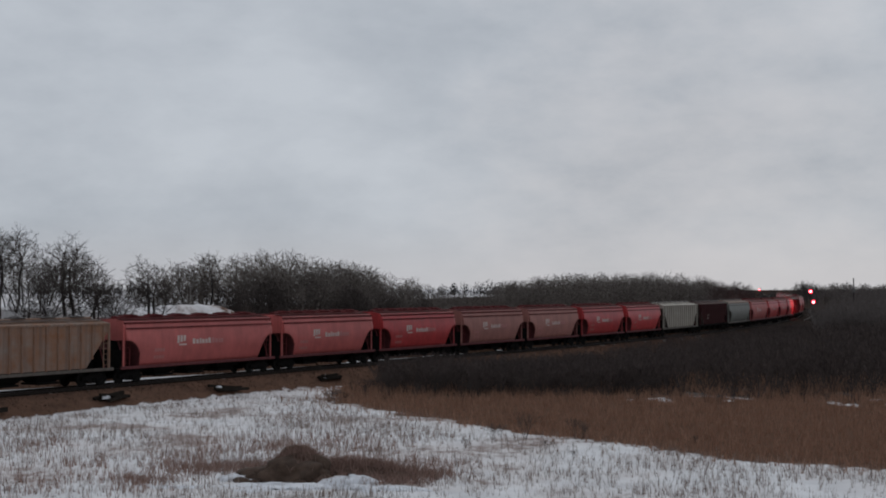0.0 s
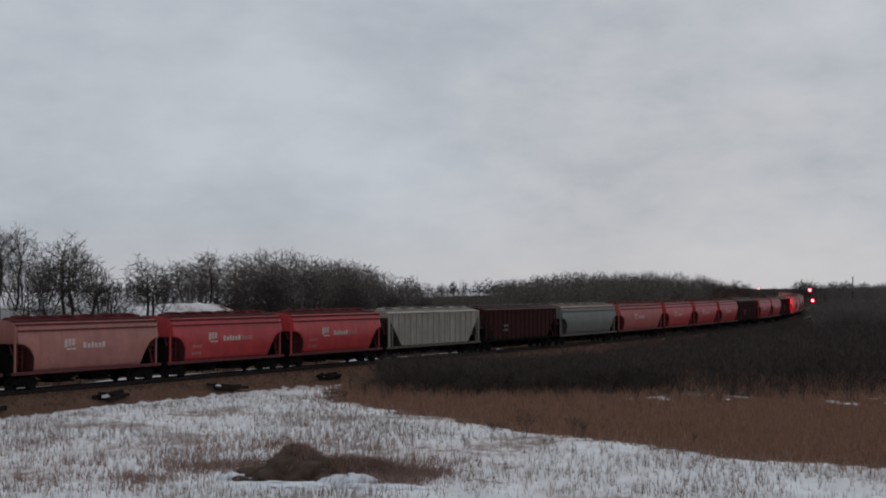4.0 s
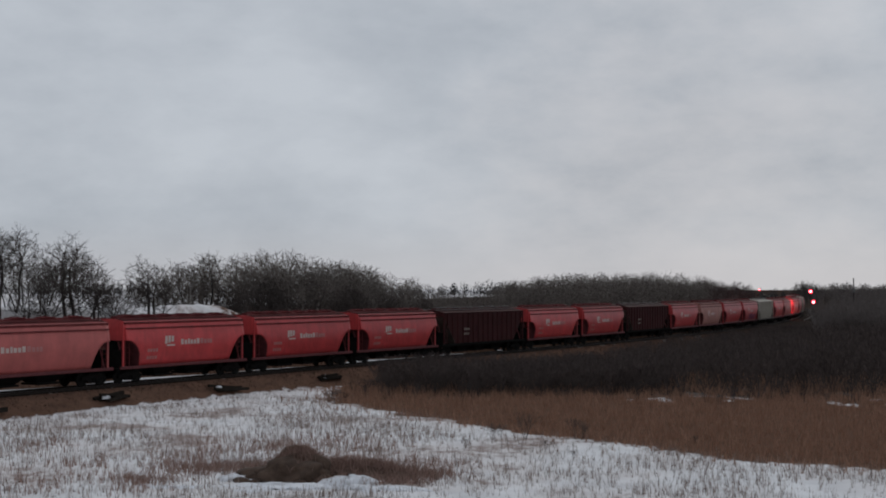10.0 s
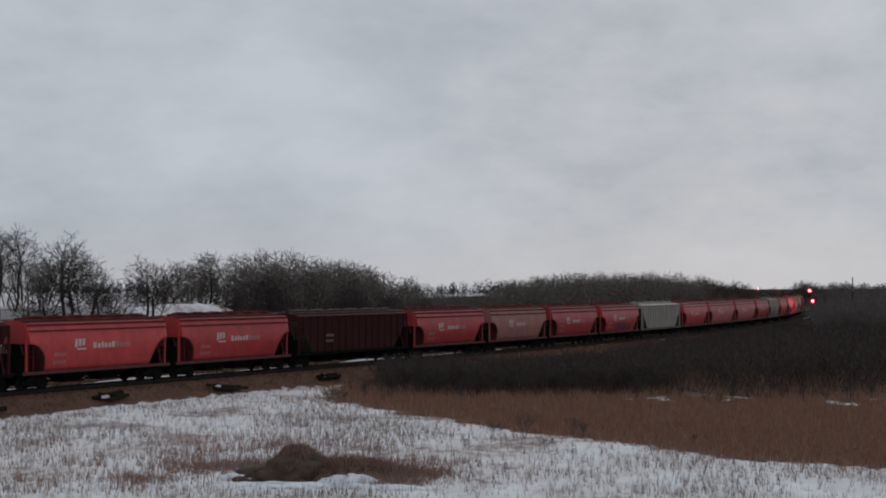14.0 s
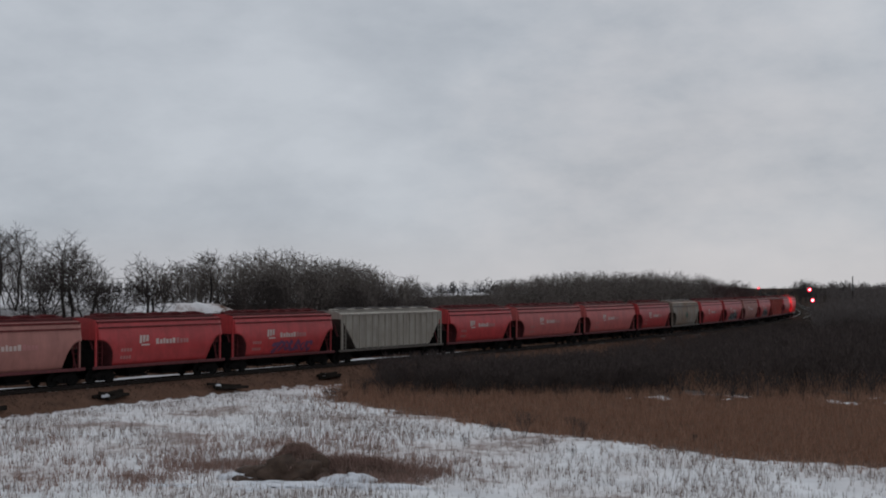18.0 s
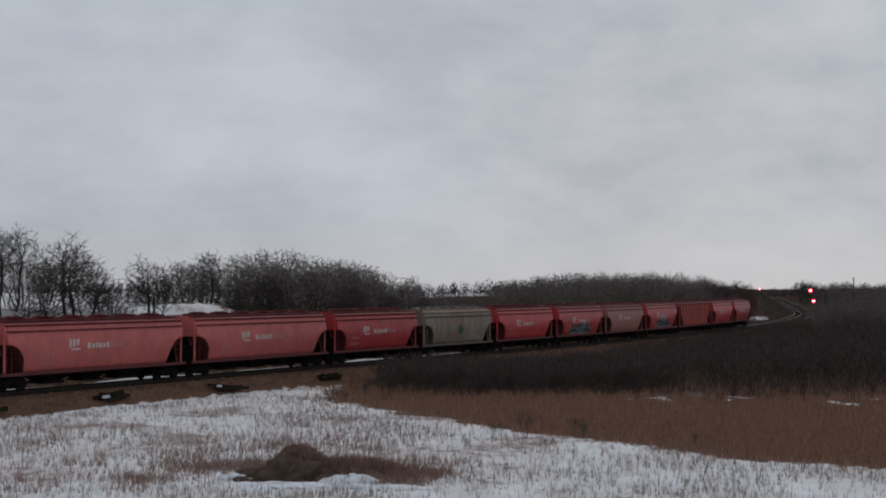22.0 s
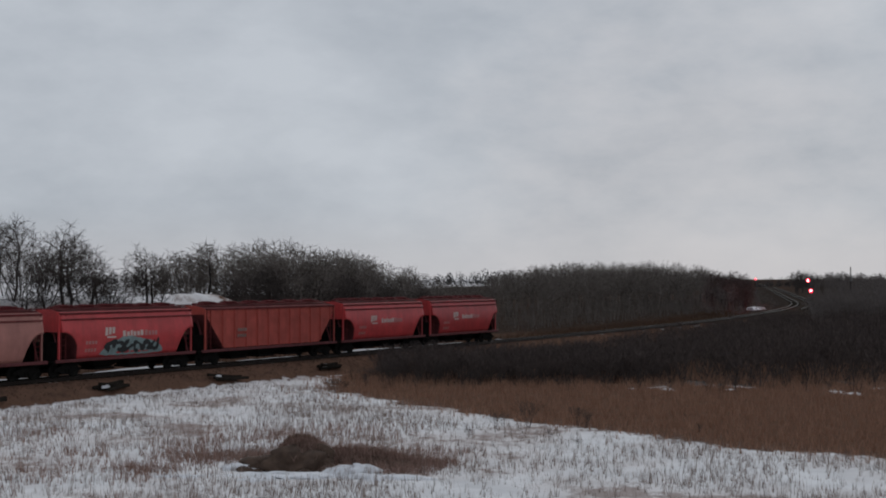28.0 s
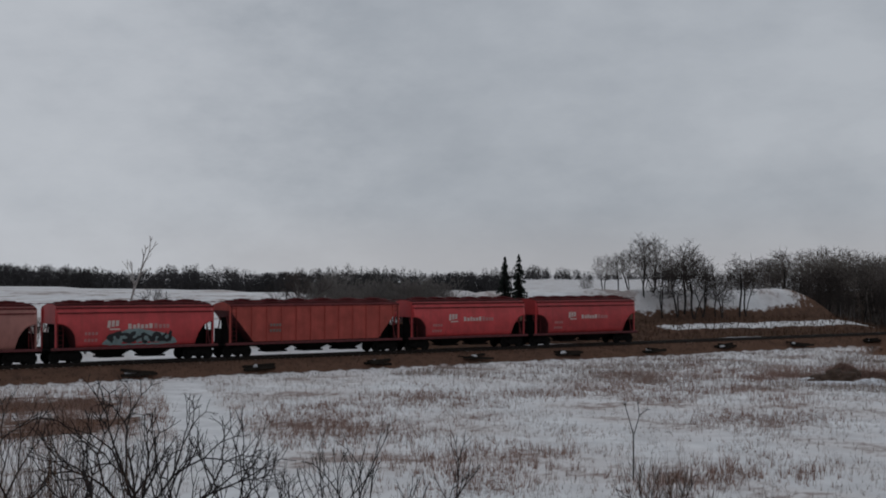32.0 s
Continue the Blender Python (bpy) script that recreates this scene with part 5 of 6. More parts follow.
def build_thicket():
    rnd = random.Random(90)
    var = unit_variants(400, 8, 3, 0.008, stems=6, trunk=0.34, angle=22, ratio=0.76, tip=0.0048)
    xs = np.array([rnd.uniform(-8, 118) for _ in range(12000)])
    ys = np.array([rnd.uniform(94, 330) for _ in range(12000)])
    ok = in_thicket(xs, ys)
    s, lat = track_coords(xs, ys)
    spots = []
    for x, y, k, l, ss in zip(xs, ys, ok, lat, s):
        az = math.degrees(math.atan2(x, y))
        if not k or az > 24 or (l > -9.5 and ss > 215):
            continue
        if y > 180 and rnd.random() < 0.35:
            continue
        h = interp(-l, [5.5, 12, 22, 60], [1.25, 2.1, 3.0, 3.7]) * rnd.uniform(0.62, 1.05) * (1.0 + 0.22 * float(rolling(x, y, 9)))
        h *= interp(az, [-3.5, 0, 5, 12, 20], [0.55, 0.8, 0.95, 1.08, 1.15])
        if 14.1 < az < 15.2 and y > 190:
            h *= 0.6
        spots.append((x, y, h))
    spots = spots[:1900]
    while len(spots) < 2400:
        az, dist = rnd.uniform(-2.6, 9.0), rnd.uniform(104, 124)
        x, y = polar(az, dist)
        if in_thicket(np.array([x]), np.array([y]))[0]:
            spots.append((x, y, rnd.uniform(1.5, 2.6)))
    for _ in range(560):
        s = rnd.uniform(50, 262)
        x, y, _h = on_track(s, -rnd.uniform(3.8 if s > 80 else 5.0, 8.0))
        if math.hypot(x - 72.8, y - 280.7) > 5:
            spots.append((x, y, rnd.uniform(1.0, 2.0) * (1.0 if s > 80 else 0.7)))
    woods("willow_thicket", spots, "dense thicket of dark leafless willow shrubs", M_THICKET, var, sides=2, thick=1.2)
    # single shrubs standing out along its snowy edge
    masters = [tree_master("shrub", "small dark leafless shrub in snowy grass", "shrub", 130 + k, 2.0, 0.018, 5, M_BARK, M_TWIG, stems=4, trunk=0.3, angle=24, tip=0.007) for k in range(3)]
    used = set()
    for i in range(46):
        if i < 34:
            az, dist = -3.0 + 20.0 * i / 33 + rnd.uniform(-0.3, 0.3), rnd.uniform(98, 105)
            h = rnd.uniform(1.0, 2.3)
        else:
            az, dist, h = [(-4.55, 98, 1.0), (-4.3, 97, 1.2), (-3.9, 99, 1.0), (3.3, 74, 1.5), (5.3, 74, 1.3), (5.6, 74.5, 1.2), (2.0, 74, 0.9), (2.3, 75, 0.8), (4.1, 69, 0.8), (5.2, 66, 0.5), (0.9, 70, 0.6), (10.0, 73, 0.7)][i - 34]
        x, y = polar(az, dist)
        k = i % 3
        ob = stand_tree(masters[k], x, y, h, 2.0, rnd.uniform(0, 360), k not in used)
        used.add(k)
        ob["group"] = "shrubs along the thicket"


build_thicket()


# ---- grass ----
def blades(name, pts, h0, h1, w, lean, mat, label, seed, category="grass", per=2, lift=None):
    """Thin standing blades, a few to each foot point, in one mesh."""
    rs = np.random.RandomState(seed)
    pts = np.repeat(np.asarray(pts), per, axis=0)
    n = len(pts)
    x = pts[:, 0] + rs.normal(0, 0.05, n)
    y = pts[:, 1] + rs.normal(0, 0.05, n)
    z = ground_height(x, y) - 0.03 + (lift(x, y) if lift else 0.0)
    h = rs.uniform(h0, h1, n)
    a = rs.uniform(0, 2 * np.pi, n)
    ww = w * rs.uniform(0.6, 1.3, n) * 0.5
    dx, dy = rs.normal(0, lean, n) * h, rs.normal(0, lean, n) * h
    p0 = np.stack([x - ww * np.cos(a), y - ww * np.sin(a), z], -1)
    p1 = np.stack([x + ww * np.cos(a), y + ww * np.sin(a), z], -1)
    p2 = np.stack([x + dx, y + dy, z + h], -1)
    V = np.stack([p0, p1, p2], 1).reshape(-1, 3)
    T = np.arange(3 * n).reshape(-1, 3)
    ob = new(name, tri_mesh(name, V, T, mat))
    tagged(ob, label, category, kind="stuff")
    return ob


def build_grass():
    rs = np.random.RandomState(44)
    for k, (n, x0, x1, y0, y1) in enumerate(((70000, -40, 36, 48, 102), (38000, -64, 14, -10, 56))):
        x, y = rs.uniform(x0, x1, n), rs.uniform(y0, y1, n)
        dens = 0.16 + 0.55 * smooth(rolling(x, y, 11) + 0.5 * rolling(x + 9, y, 4), -0.5, 0.7)
        s, lat = track_coords(x, y)
        keep = (rs.rand(n) < dens) & (lat < -5.0) & (in_marsh(x, y) < rs.rand(n)) & (off_road(x, y) > 1.2 + 1.2 * rs.rand(n)) & (np.hypot(x + 5.8, y - 57.3) > 2.3)
        blades("dry_grass", np.stack([x, y], -1)[keep], 0.12, (0.55, 0.4)[k], (0.024, 0.019)[k], 0.2, M_STRAW, "thin dry straw-coloured grass standing out of the snow", 2 + 40 * k, per=3)
    n = 30000
    x, y = rs.uniform(-60, 14, n), rs.uniform(-20, 52, n)
    keep = (rs.rand(n) < smooth(rolling(x, y, 14) + 0.7 * rolling(x + 20, y * 1.3, 5), 0.1, 1.0)) & (off_road(x, y) > 1.6) & (track_coords(x, y)[1] < -6)
    blades("grass_tufts", np.stack([x, y], -1)[keep], 0.1, 0.42, 0.03, 0.35, M_MOUNDGRASS, "reddish-brown tufts of dead grass in the snow", 12, per=3)
    feet = np.concatenate([np.stack([cx + rs.normal(0, 0.85 * r, int(110 * r * r)), cy + rs.normal(0, 1.1 * r, int(110 * r * r))], -1) for cx, cy, r in CLUMPS + FAR_CLUMPS])
    feet = feet[(rolling(feet[:, 0], feet[:, 1], 2.3) + 0.3 * rs.normal(0, 1, len(feet)) > -0.1) & (off_road(feet[:, 0], feet[:, 1]) > 1.6)]
    blades("grass_tufts", feet, 0.15, 0.6, 0.03, 0.22, M_MOUNDGRASS, "patches of reddish-brown dead grass in the snow", 14, per=3)
    n = 42000
    x, y = rs.uniform(-12, 62, n), rs.uniform(50, 128, n)
    s, lat = track_coords(x, y)
    keep = (in_marsh(x, y) > rs.rand(n)) & (lat < -5) & (np.degrees(np.arctan2(x, y)) < 23) & ((y < 112) | (rs.rand(n) < 0.4))
    blades("reeds", np.stack([x, y], -1)[keep], 0.25, 0.62, 0.045, 0.22, M_REED, "bed of dead brown reeds in a wet hollow", 3, per=3)
    n = 12000
    ss, lat = rs.uniform(-110, 200, n), -rs.uniform(1.75, 5.0, n)
    x, y, _h = on_track(ss, lat)
    blades("bank_grass", np.stack([x, y], -1), 0.05, 0.2, 0.05, 0.4, M_BANKTURF, "flattened brown grass on the railway bank", 4, per=3)
    n = 9000
    ss, lat = rs.uniform(-26, 240, n), rs.uniform(4.2, 15.5, n)
    x, y, _h = on_track(ss, lat)
    blades("back_grass", np.stack([x, y], -1), 0.3, 0.8, 0.06, 0.2, M_BANKGRASS, "dull brown grass in the hollow behind the track", 5, per=3)


build_grass()


# ---- mound and tie piles ----
def lump(rx, ry, rz, seed, rough, rings=9, seg=20, flat=0.25):
    """An uneven heap standing on its base."""
    bm = bmesh.new()
    rows = []
    for i in range(rings):
        u = i / (rings - 1)
        a = u * math.pi / 2
        row = []
        for k in range(seg):
            t = 2 * math.pi * k / seg
            nv = noise.noise(Vector((math.cos(t) * 1.3 + seed, math.sin(t) * 1.3, u * 1.7))) + 0.5 * noise.noise(Vector((math.cos(t) * 3.1, math.sin(t) * 3.1 + seed, u * 4))) + 0.35 * noise.noise(Vector((math.cos(t) * 8.3, math.sin(t) * 8.3 + seed, u * 11)))
            r = math.cos(a) * (1 + rough * nv)
            row.append(bm.verts.new((rx * r * math.cos(t), ry * r * math.sin(t), rz * (math.sin(a) ** (1 - flat)) * (1 + rough * 0.5 * nv) - 0.25 * (1 - u) ** 3)))
        rows.append(row)
    for a, b in zip(rows, rows[1:]):
        for k in range(seg):
            f = bm.faces.new((a[k], a[(k + 1) % seg], b[(k + 1) % seg], b[k]))
            f.smooth = True
    bm.faces.new(rows[-1])
    return bm


def build_mound():
    x, y = -6.1, 58.7
    z = zg(x, y)
    m = new("earth_mound")
    tagged(m, "low mound of dark bare earth with brown grass and snow", "mound")
    m.location = (x, y, z - 0.1)
    part("earth", lump(1.9, 1.3, 0.95, 3.3, 0.6, rings=22, seg=56, flat=-0.5), M_EARTH, m)
    peak = part("earth_crest", lump(1.7, 1.2, 1.2, 5.2, 0.55, rings=18, seg=48, flat=-0.6), M_EARTH, m)
    peak.location = (0.15, 0.35, 0.0)
    e2 = part("earth_tail", lump(2.6, 0.9, 0.55, 7.7, 0.5, rings=14, seg=40, flat=-0.9), M_EARTH, m)
    e2.location = (2.4, 0.6, 0.0)
    for k, (dx, dy, rx, ry, rz) in enumerate(((-2.05, -0.75, 0.55, 0.35, 0.26), (1.35, -1.35, 0.4, 0.35, 0.42), (1.75, -1.75, 0.45, 0.3, 0.3), (-1.5, -1.0, 0.35, 0.3, 0.22), (0.4, -1.2, 0.4, 0.3, 0.2))):
        c = part("earth_clod", lump(rx, ry, rz, 9.1 + k, 0.6, rings=8, seg=16, flat=-0.2), M_EARTH, m)
        c.location = (dx, dy, 0.0)
    for k, (dx, dy, rx, ry, rz) in enumerate(((-0.4, -2.5, 2.9, 1.5, 0.2), (2.35, -1.75, 1.15, 0.8, 0.38), (-2.3, 0.0, 1.3, 0.8, 0.26), (3.5, -3.0, 1.7, 0.9, 0.2), (-4.2, -2.2, 2.0, 0.8, 0.15))):
        s = new("snow_drift", None)
        tagged(s, "smooth white snow drift beside the earth mound", "snow drift", group="drifts round the mound")
        s.location = (x + dx, y + dy, zg(x + dx, y + dy) - 0.08)
        part("snow", lump(rx, ry, rz, 21.0 + k, 0.7, rings=10, seg=40, flat=-0.5), M_SNOW, s)
    rs = np.random.RandomState(6)
    clumps = ((0.6, 0.5, 0.9, 0.4, 1500), (2.6, 0.9, 1.2, 0.6, 1100), (4.9, 0.9, 0.9, 0.6, 600), (4.2, -0.9, 0.9, 0.5, 350), (-4.3, 2.6, 1.2, 1.2, 380), (-2.4, 3.4, 1.8, 0.9, 450), (-6.3, -0.4, 1.0, 0.6, 220), (1.9, -1.7, 0.3, 0.2, 160), (1.0, 4.0, 3.0, 1.0, 400))
    a = np.concatenate([np.stack([x + cx + rs.normal(0, sx, n), y + cy + rs.normal(0, sy, n)], -1) for cx, cy, sx, sy, n in clumps])

    def heap(px, py):
        r1 = np.hypot((px - x - 0.15) / 1.7, (py - y - 0.35) / 1.1)
        r2 = np.hypot((px - x - 2.4) / 2.6, (py - y - 0.6) / 0.9)
        r3 = np.hypot((px - x) / 1.75, (py - y) / 1.3)
        return 1.25 * np.maximum(np.maximum(0.95 * np.clip(1 - r1 * r1, 0, 1) ** 1.15, 0.5 * np.clip(1 - r2 * r2, 0, 1) ** 0.95), 0.65 * np.clip(1 - r3 * r3, 0, 1) ** 0.75) * 0.9
    blades("mound_grass", a, 0.12, 0.5, 0.03, 0.35, M_MOUNDGRASS, "dry reddish-brown grass on and round the mound", 9, per=3, lift=heap)


build_mound()


def build_tie_piles():
    rnd = random.Random(17)
    bm = bmesh.new()
    box(bm, -1.3, 1.3, -0.115, 0.115, 0, 0.19, 0.015)
    me = bpy.data.meshes.new("old_tie")
    bm.to_mesh(me)
    bm.free()
    me.materials.append(M_TIE)
    for i, s in enumerate((-104, -93, -83, -71.5, -60.5, -49, -38, -27.2, -15.8, -5.4, 5.8, 19.2, 28.5)):
        x, y, h = on_track(s - 0.9 + rnd.uniform(-0.4, 0.4), -3.5 - rnd.uniform(0, 0.3))
        p = new("tie_pile")
        tagged(p, "pile of old dark railway ties, partly under snow", "tie pile", group="tie piles along the track")
        p.matrix_basis = pose(x, y, zg(x, y) + 0.05, 0, 0, 90 - math.degrees(h) + rnd.uniform(-12, 12))
        rows = ((0, 3), (1, 2)) if i % 2 else ((0, 4), (1, 1))
        for lay, cnt in rows:
            for k in range(cnt):
                t = part("old_tie", me, None, p)
                t.matrix_basis = pose(rnd.uniform(-0.3, 0.3), (k - (cnt - 1) / 2) * 0.3, lay * 0.19, rnd.uniform(-6, 6), rnd.uniform(-7, 7), rnd.uniform(-24, 24))
        c = part("snow_cap", lump(rnd.uniform(0.2, 0.5), 0.12, 0.045, 30.0 + i, 0.4, rings=6, seg=14), M_OLDSNOW, p, "patch of grey old snow")
        c.location = (rnd.uniform(-0.9, -0.3), -0.1, len(rows) * 0.19 - 0.03)


build_tie_piles()


# ---- signals and poles ----
def signal_mast(x, y, heads, side, label):
    z = zg(x, y)
    sgn = new("railway_signal")
    tagged(sgn, label, "railway signal")
    sgn.matrix_basis = pose(x, y, z, 0, 0, math.degrees(math.atan2(x, y)) * -1)
    top = max(heads) + 1.0 - z
    part("mast", tube(bmesh.new(), (0, 0, 0), (0, 0, top), 0.075, seg=10), M_STEELGREY, sgn)
    part("foundation", box_bm(-0.35, 0.35, -0.35, 0.35, -0.2, 0.25, 0.03), M_CASE, sgn)
    la = bmesh.new()
    for dx in (-0.2, 0.2):
        tube(la, (dx, 0.35, 0.3), (dx, 0.35, top - 0.4), 0.02, seg=5)
    for k in range(int((top - 0.8) / 0.35)):
        tube(la, (-0.2, 0.35, 0.5 + 0.35 * k), (0.2, 0.35, 0.5 + 0.35 * k), 0.015, seg=5)
    part("ladder", la, M_STEELGREY, sgn)
    for k, hz in enumerate(heads):
        dx = side * (0.0 if k else -0.55)
        hd = part("signal_head", tube(tube(bmesh.new(), (0, -0.20, 0), (0, 0.06, 0), 0.46, seg=20), (0, 0.06, 0), (0, 0.42, 0), 0.24, seg=12), M_SIGBLACK, sgn)
        hd.location = (dx, -0.12, hz - z)
        # disc wider than a true lens: the lamp's glare is built in
        part("lens", tube(bmesh.new(), (0, -0.235, 0), (0, -0.205, 0), 0.36, seg=18), M_REDLAMP, hd, "red lens with its glare drawn as a wide glowing disc")
        part("lamp", tube(bmesh.new(), (0, -0.265, 0), (0, -0.236, 0), 0.13, seg=14), M_LAMPCORE, hd, "white-hot lamp core")
        hood = bmesh.new()
        prev = None
        for q in range(9):
            a = math.pi * (q / 8) * 1.2 - 0.3
            pa = [hood.verts.new((0.40 * math.cos(a), yy, 0.40 * math.sin(a))) for yy in (-0.2, -0.62)]
            if prev:
                hood.faces.new((prev[0], pa[0], pa[1], prev[1]))
            prev = pa
        part("hood", hood, M_SIGBLACK, hd)
        part("bracket", box_bm(min(0, dx), max(0, dx) + 0.01, -0.06, 0.06, -0.05, 0.05), M_STEELGREY, sgn).location = (0, 0, hz - z)
    return sgn


x, y = polar(14.55, 290)
signal_mast(x, y, (5.8, 3.75), 1, "railway signal mast showing two red lights")
case = new("signal_case")
tagged(case, "grey equipment case at the foot of the signal", "equipment case")
cx, cy = polar(14.72, 288.5)
case.location = (cx, cy, zg(cx, cy) + 0.1)
part("cabinet", box_bm(-0.75, 0.75, -0.5, 0.5, 0, 2.0, 0.03), M_CASE, case)
part("cabinet_roof", box_bm(-0.85, 0.85, -0.6, 0.6, 2.0, 2.1, 0.02), M_STEELGREY, case)
part("cabinet_door", box_bm(-0.6, 0.6, -0.53, -0.5, 0.15, 1.85, 0.01), M_CASE, case)

fx, fy = polar(12.55, 640)
signal_mast(fx, fy, (5.6,), 1, "distant railway signal showing a red light")

# old snow left in the ditch by the far track
sx, sy, _sh = on_track(268.0, 9.0)
patch = new("snow_patch")
tagged(patch, "patch of old white snow beside the far track", "snow patch")
patch.location = (sx, sy, -1.35)
part("snow", lump(2.4, 4.0, 0.65, 41.0, 0.6, rings=9, seg=30, flat=-0.4), M_SNOW, patch)

# unseen red spot, added to give the signal's reflection on the passing cars
glow_data = bpy.data.lights.new("added_red_spot", "SPOT")
glow_data.energy = 20000
glow_data.color = (1.0, 0.03, 0.06)
glow_data.spot_size = radians(26)
glow_data.spot_blend = 0.6
glow_data.shadow_soft_size = 0.15
glow_ob = new("added_red_spot", glow_data)
gx, gy = polar(14.45, 288)
tx_, ty_ = polar(13.55, 305)
glow_ob.matrix_world = look((gx, gy, 5.2), (tx_, ty_, 2.8))


def utility_pole(az, dist, top, label):
    x, y = polar(az, dist)
    z = zg(x, y)
    p = new("utility_pole")
    tagged(p, label, "pole")
    p.location = (x, y, z)
    part("pole", tube(bmesh.new(), (0, 0, -0.2), (0, 0, top - z), 0.16, 0.12, seg=8), M_BARK, p)
    part("transformer", tube(bmesh.new(), (0.0, -0.25, top - z - 3.2), (0.0, -0.25, top - z - 2.0), 0.26, seg=10), M_CASE, p)
    return p


utility_pole(16.05, 330, 8.7, "lone dark wooden pole beyond the wood")


# ---- far side: spruces, pale trees, leaning birch, distant woods ----
def build_spruces():
    for k, (x, y, top) in enumerate(((-40.8, 79.5, 8.53), (-40.3, 82.3, 8.80))):
        rnd = random.Random(60 + k)
        h = top - zg(x, y)
        sp = new("spruce_tree")
        tagged(sp, "tall narrow dark green spruce behind the track", "tree", group="pair of spruces")
        sp.location = (x, y, zg(x, y) - 0.05)
        part("trunk", tube(bmesh.new(), (0, 0, 0), (0, 0, h * 0.97), 0.055, 0.012, seg=7), M_BARK, sp)
        V, T = [], []
        for i in range(210):
            u = rnd.random() ** 0.9
            z = h * (0.42 + 0.58 * u)
            L = (1 - u) ** 0.75 * h * 0.105 * rnd.uniform(0.35, 1.2) + 0.06
            a = rnd.uniform(0, 6.283)
            c, s = math.cos(a), math.sin(a)
            n = 4
            for q in range(n):
                r0, r1 = L * q / n, L * (q + 1.25) / n
                w = 0.30 * L * (1 - q / n) + 0.06
                dz = -0.28 * r0 + 0.02
                b = len(V)
                V += [(c * r0 - s * w, s * r0 + c * w, z + dz - 0.06), (c * r0 + s * w, s * r0 - c * w, z + dz - 0.06), (c * r1, s * r1, z - 0.28 * r1 + 0.06)]
                T.append((b, b + 1, b + 2))
                b = len(V)
                V += [(c * r0, s * r0, z + dz + 0.05), (c * r1, s * r1, z - 0.28 * r1 + 0.08), (c * (r0 + r1) / 2 + rnd.uniform(-0.08, 0.08), s * (r0 + r1) / 2 + rnd.uniform(-0.08, 0.08), z + dz - 0.22 - 0.2 * L)]
                T.append((b, b + 1, b + 2))
        part("crown", tri_mesh("crown", np.array(V), np.array(T), M_NEEDLE), None, sp)


build_spruces()


def build_pale_trees():
    rnd = random.Random(71)
    masters = [tree_master("aspen_tree", "bare pale grey aspen in the snowfield", "tree", 150 + k, 8.0, 0.11, 8, M_PALE, M_PALE, stems=2, trunk=0.26, angle=25, ratio=0.80, tip=0.018) for k in range(3)]
    masters.append(tree_master("oak_tree", "bare dark tree among pale aspens", "tree", 158, 8.0, 0.13, 8, M_BARK, M_TWIG, trunk=0.26, angle=24, tip=0.016))
    used = set()
    spots = [(-28.0, 136, 7.4, 3), (-27.5, 134, 8.1, 3), (-28.6, 137, 7.0, 3)]
    for k in range(24):
        spots.append((-26.8 + 4.5 * k / 23 + rnd.uniform(-0.15, 0.15), 137 + 8 * k / 23 + rnd.uniform(-3, 4), rnd.uniform(6.9, 7.9), k % 3))
    for i, (az, dist, top, k) in enumerate(spots):
        dx, dy = polar(az, dist)
        x, y = END_X + dx, END_Y + dy
        ob = stand_tree(masters[k], x, y, top - zg(x, y), 8.0, rnd.uniform(0, 360), k not in used)
        used.add(k)
        ob["group"] = "aspens behind the track"
    b = tree_master("birch_tree", "thin leaning white birch with a sparse crown", "tree", 171, 7.2, 0.085, 5, M_BIRCH, M_BIRCH, trunk=0.62, angle=17, ratio=0.55, tip=0.014, lean=0.2, up=0.0)
    dx, dy = polar(-34.75, 126)
    stand_tree(b, END_X + dx, END_Y + dy, 10.2, 7.2, -30, True)
    # bushes behind the train
    sh = [tree_master("shrub", "small leafless bush in the snow behind the track", "shrub", 180 + k, 2.5, 0.025, 5, M_BARK, M_TWIG, stems=5, trunk=0.3, angle=24, tip=0.012) for k in range(2)]
    for i, (az, dist, h) in enumerate(((-38.6, 126, 2.9), (-38.0, 128, 2.6), (-36.2, 125, 2.7), (-35.9, 126, 2.4), (-33.6, 149, 2.6), (-29.0, 139, 2.6), (-28.6, 141, 2.4), (-26.9, 137, 2.2))):
        dx, dy = polar(az, dist)
        ob = stand_tree(sh[i % 2], END_X + dx, END_Y + dy, h, 2.5, rnd.uniform(0, 360), i < 2)
        ob["group"] = "bushes behind the track"


build_pale_trees()


def clump_woods(name, spots, label, mat, seed):
    """Distant woods: each tree a loose cloud of small twig patches over a stem."""
    rs = np.random.RandomState(seed)
    V, T = [], []
    off = 0
    zs = ground_height(np.array([p[0] for p in spots]), np.array([p[1] for p in spots]))
    for (x, y, h), z in zip(spots, zs):
        n = 80
        u = rs.rand(n)
        rr = h * 0.34 * np.sqrt(rs.rand(n)) * (1 - 0.6 * u ** 2)
        a = rs.uniform(0, 6.283, n)
        c = np.stack([x + rr * np.cos(a), y + rr * np.sin(a), z + h * (0.02 + 0.94 * u)], -1)
        size = h * 0.062 * (1.2 - 0.8 * u)
        tri = c[:, None, :] + rs.normal(0, 1, (n, 3, 3)) * size[:, None, None] * np.array([0.8, 0.8, 1.5])
        V.append(tri.reshape(-1, 3))
        T.append(np.arange(3 * n).reshape(-1, 3) + off)
        off += 3 * n
    ob = new(name, tri_mesh(name, np.concatenate(V), np.concatenate(T), mat))
    tagged(ob, label, "woods", kind="stuff")


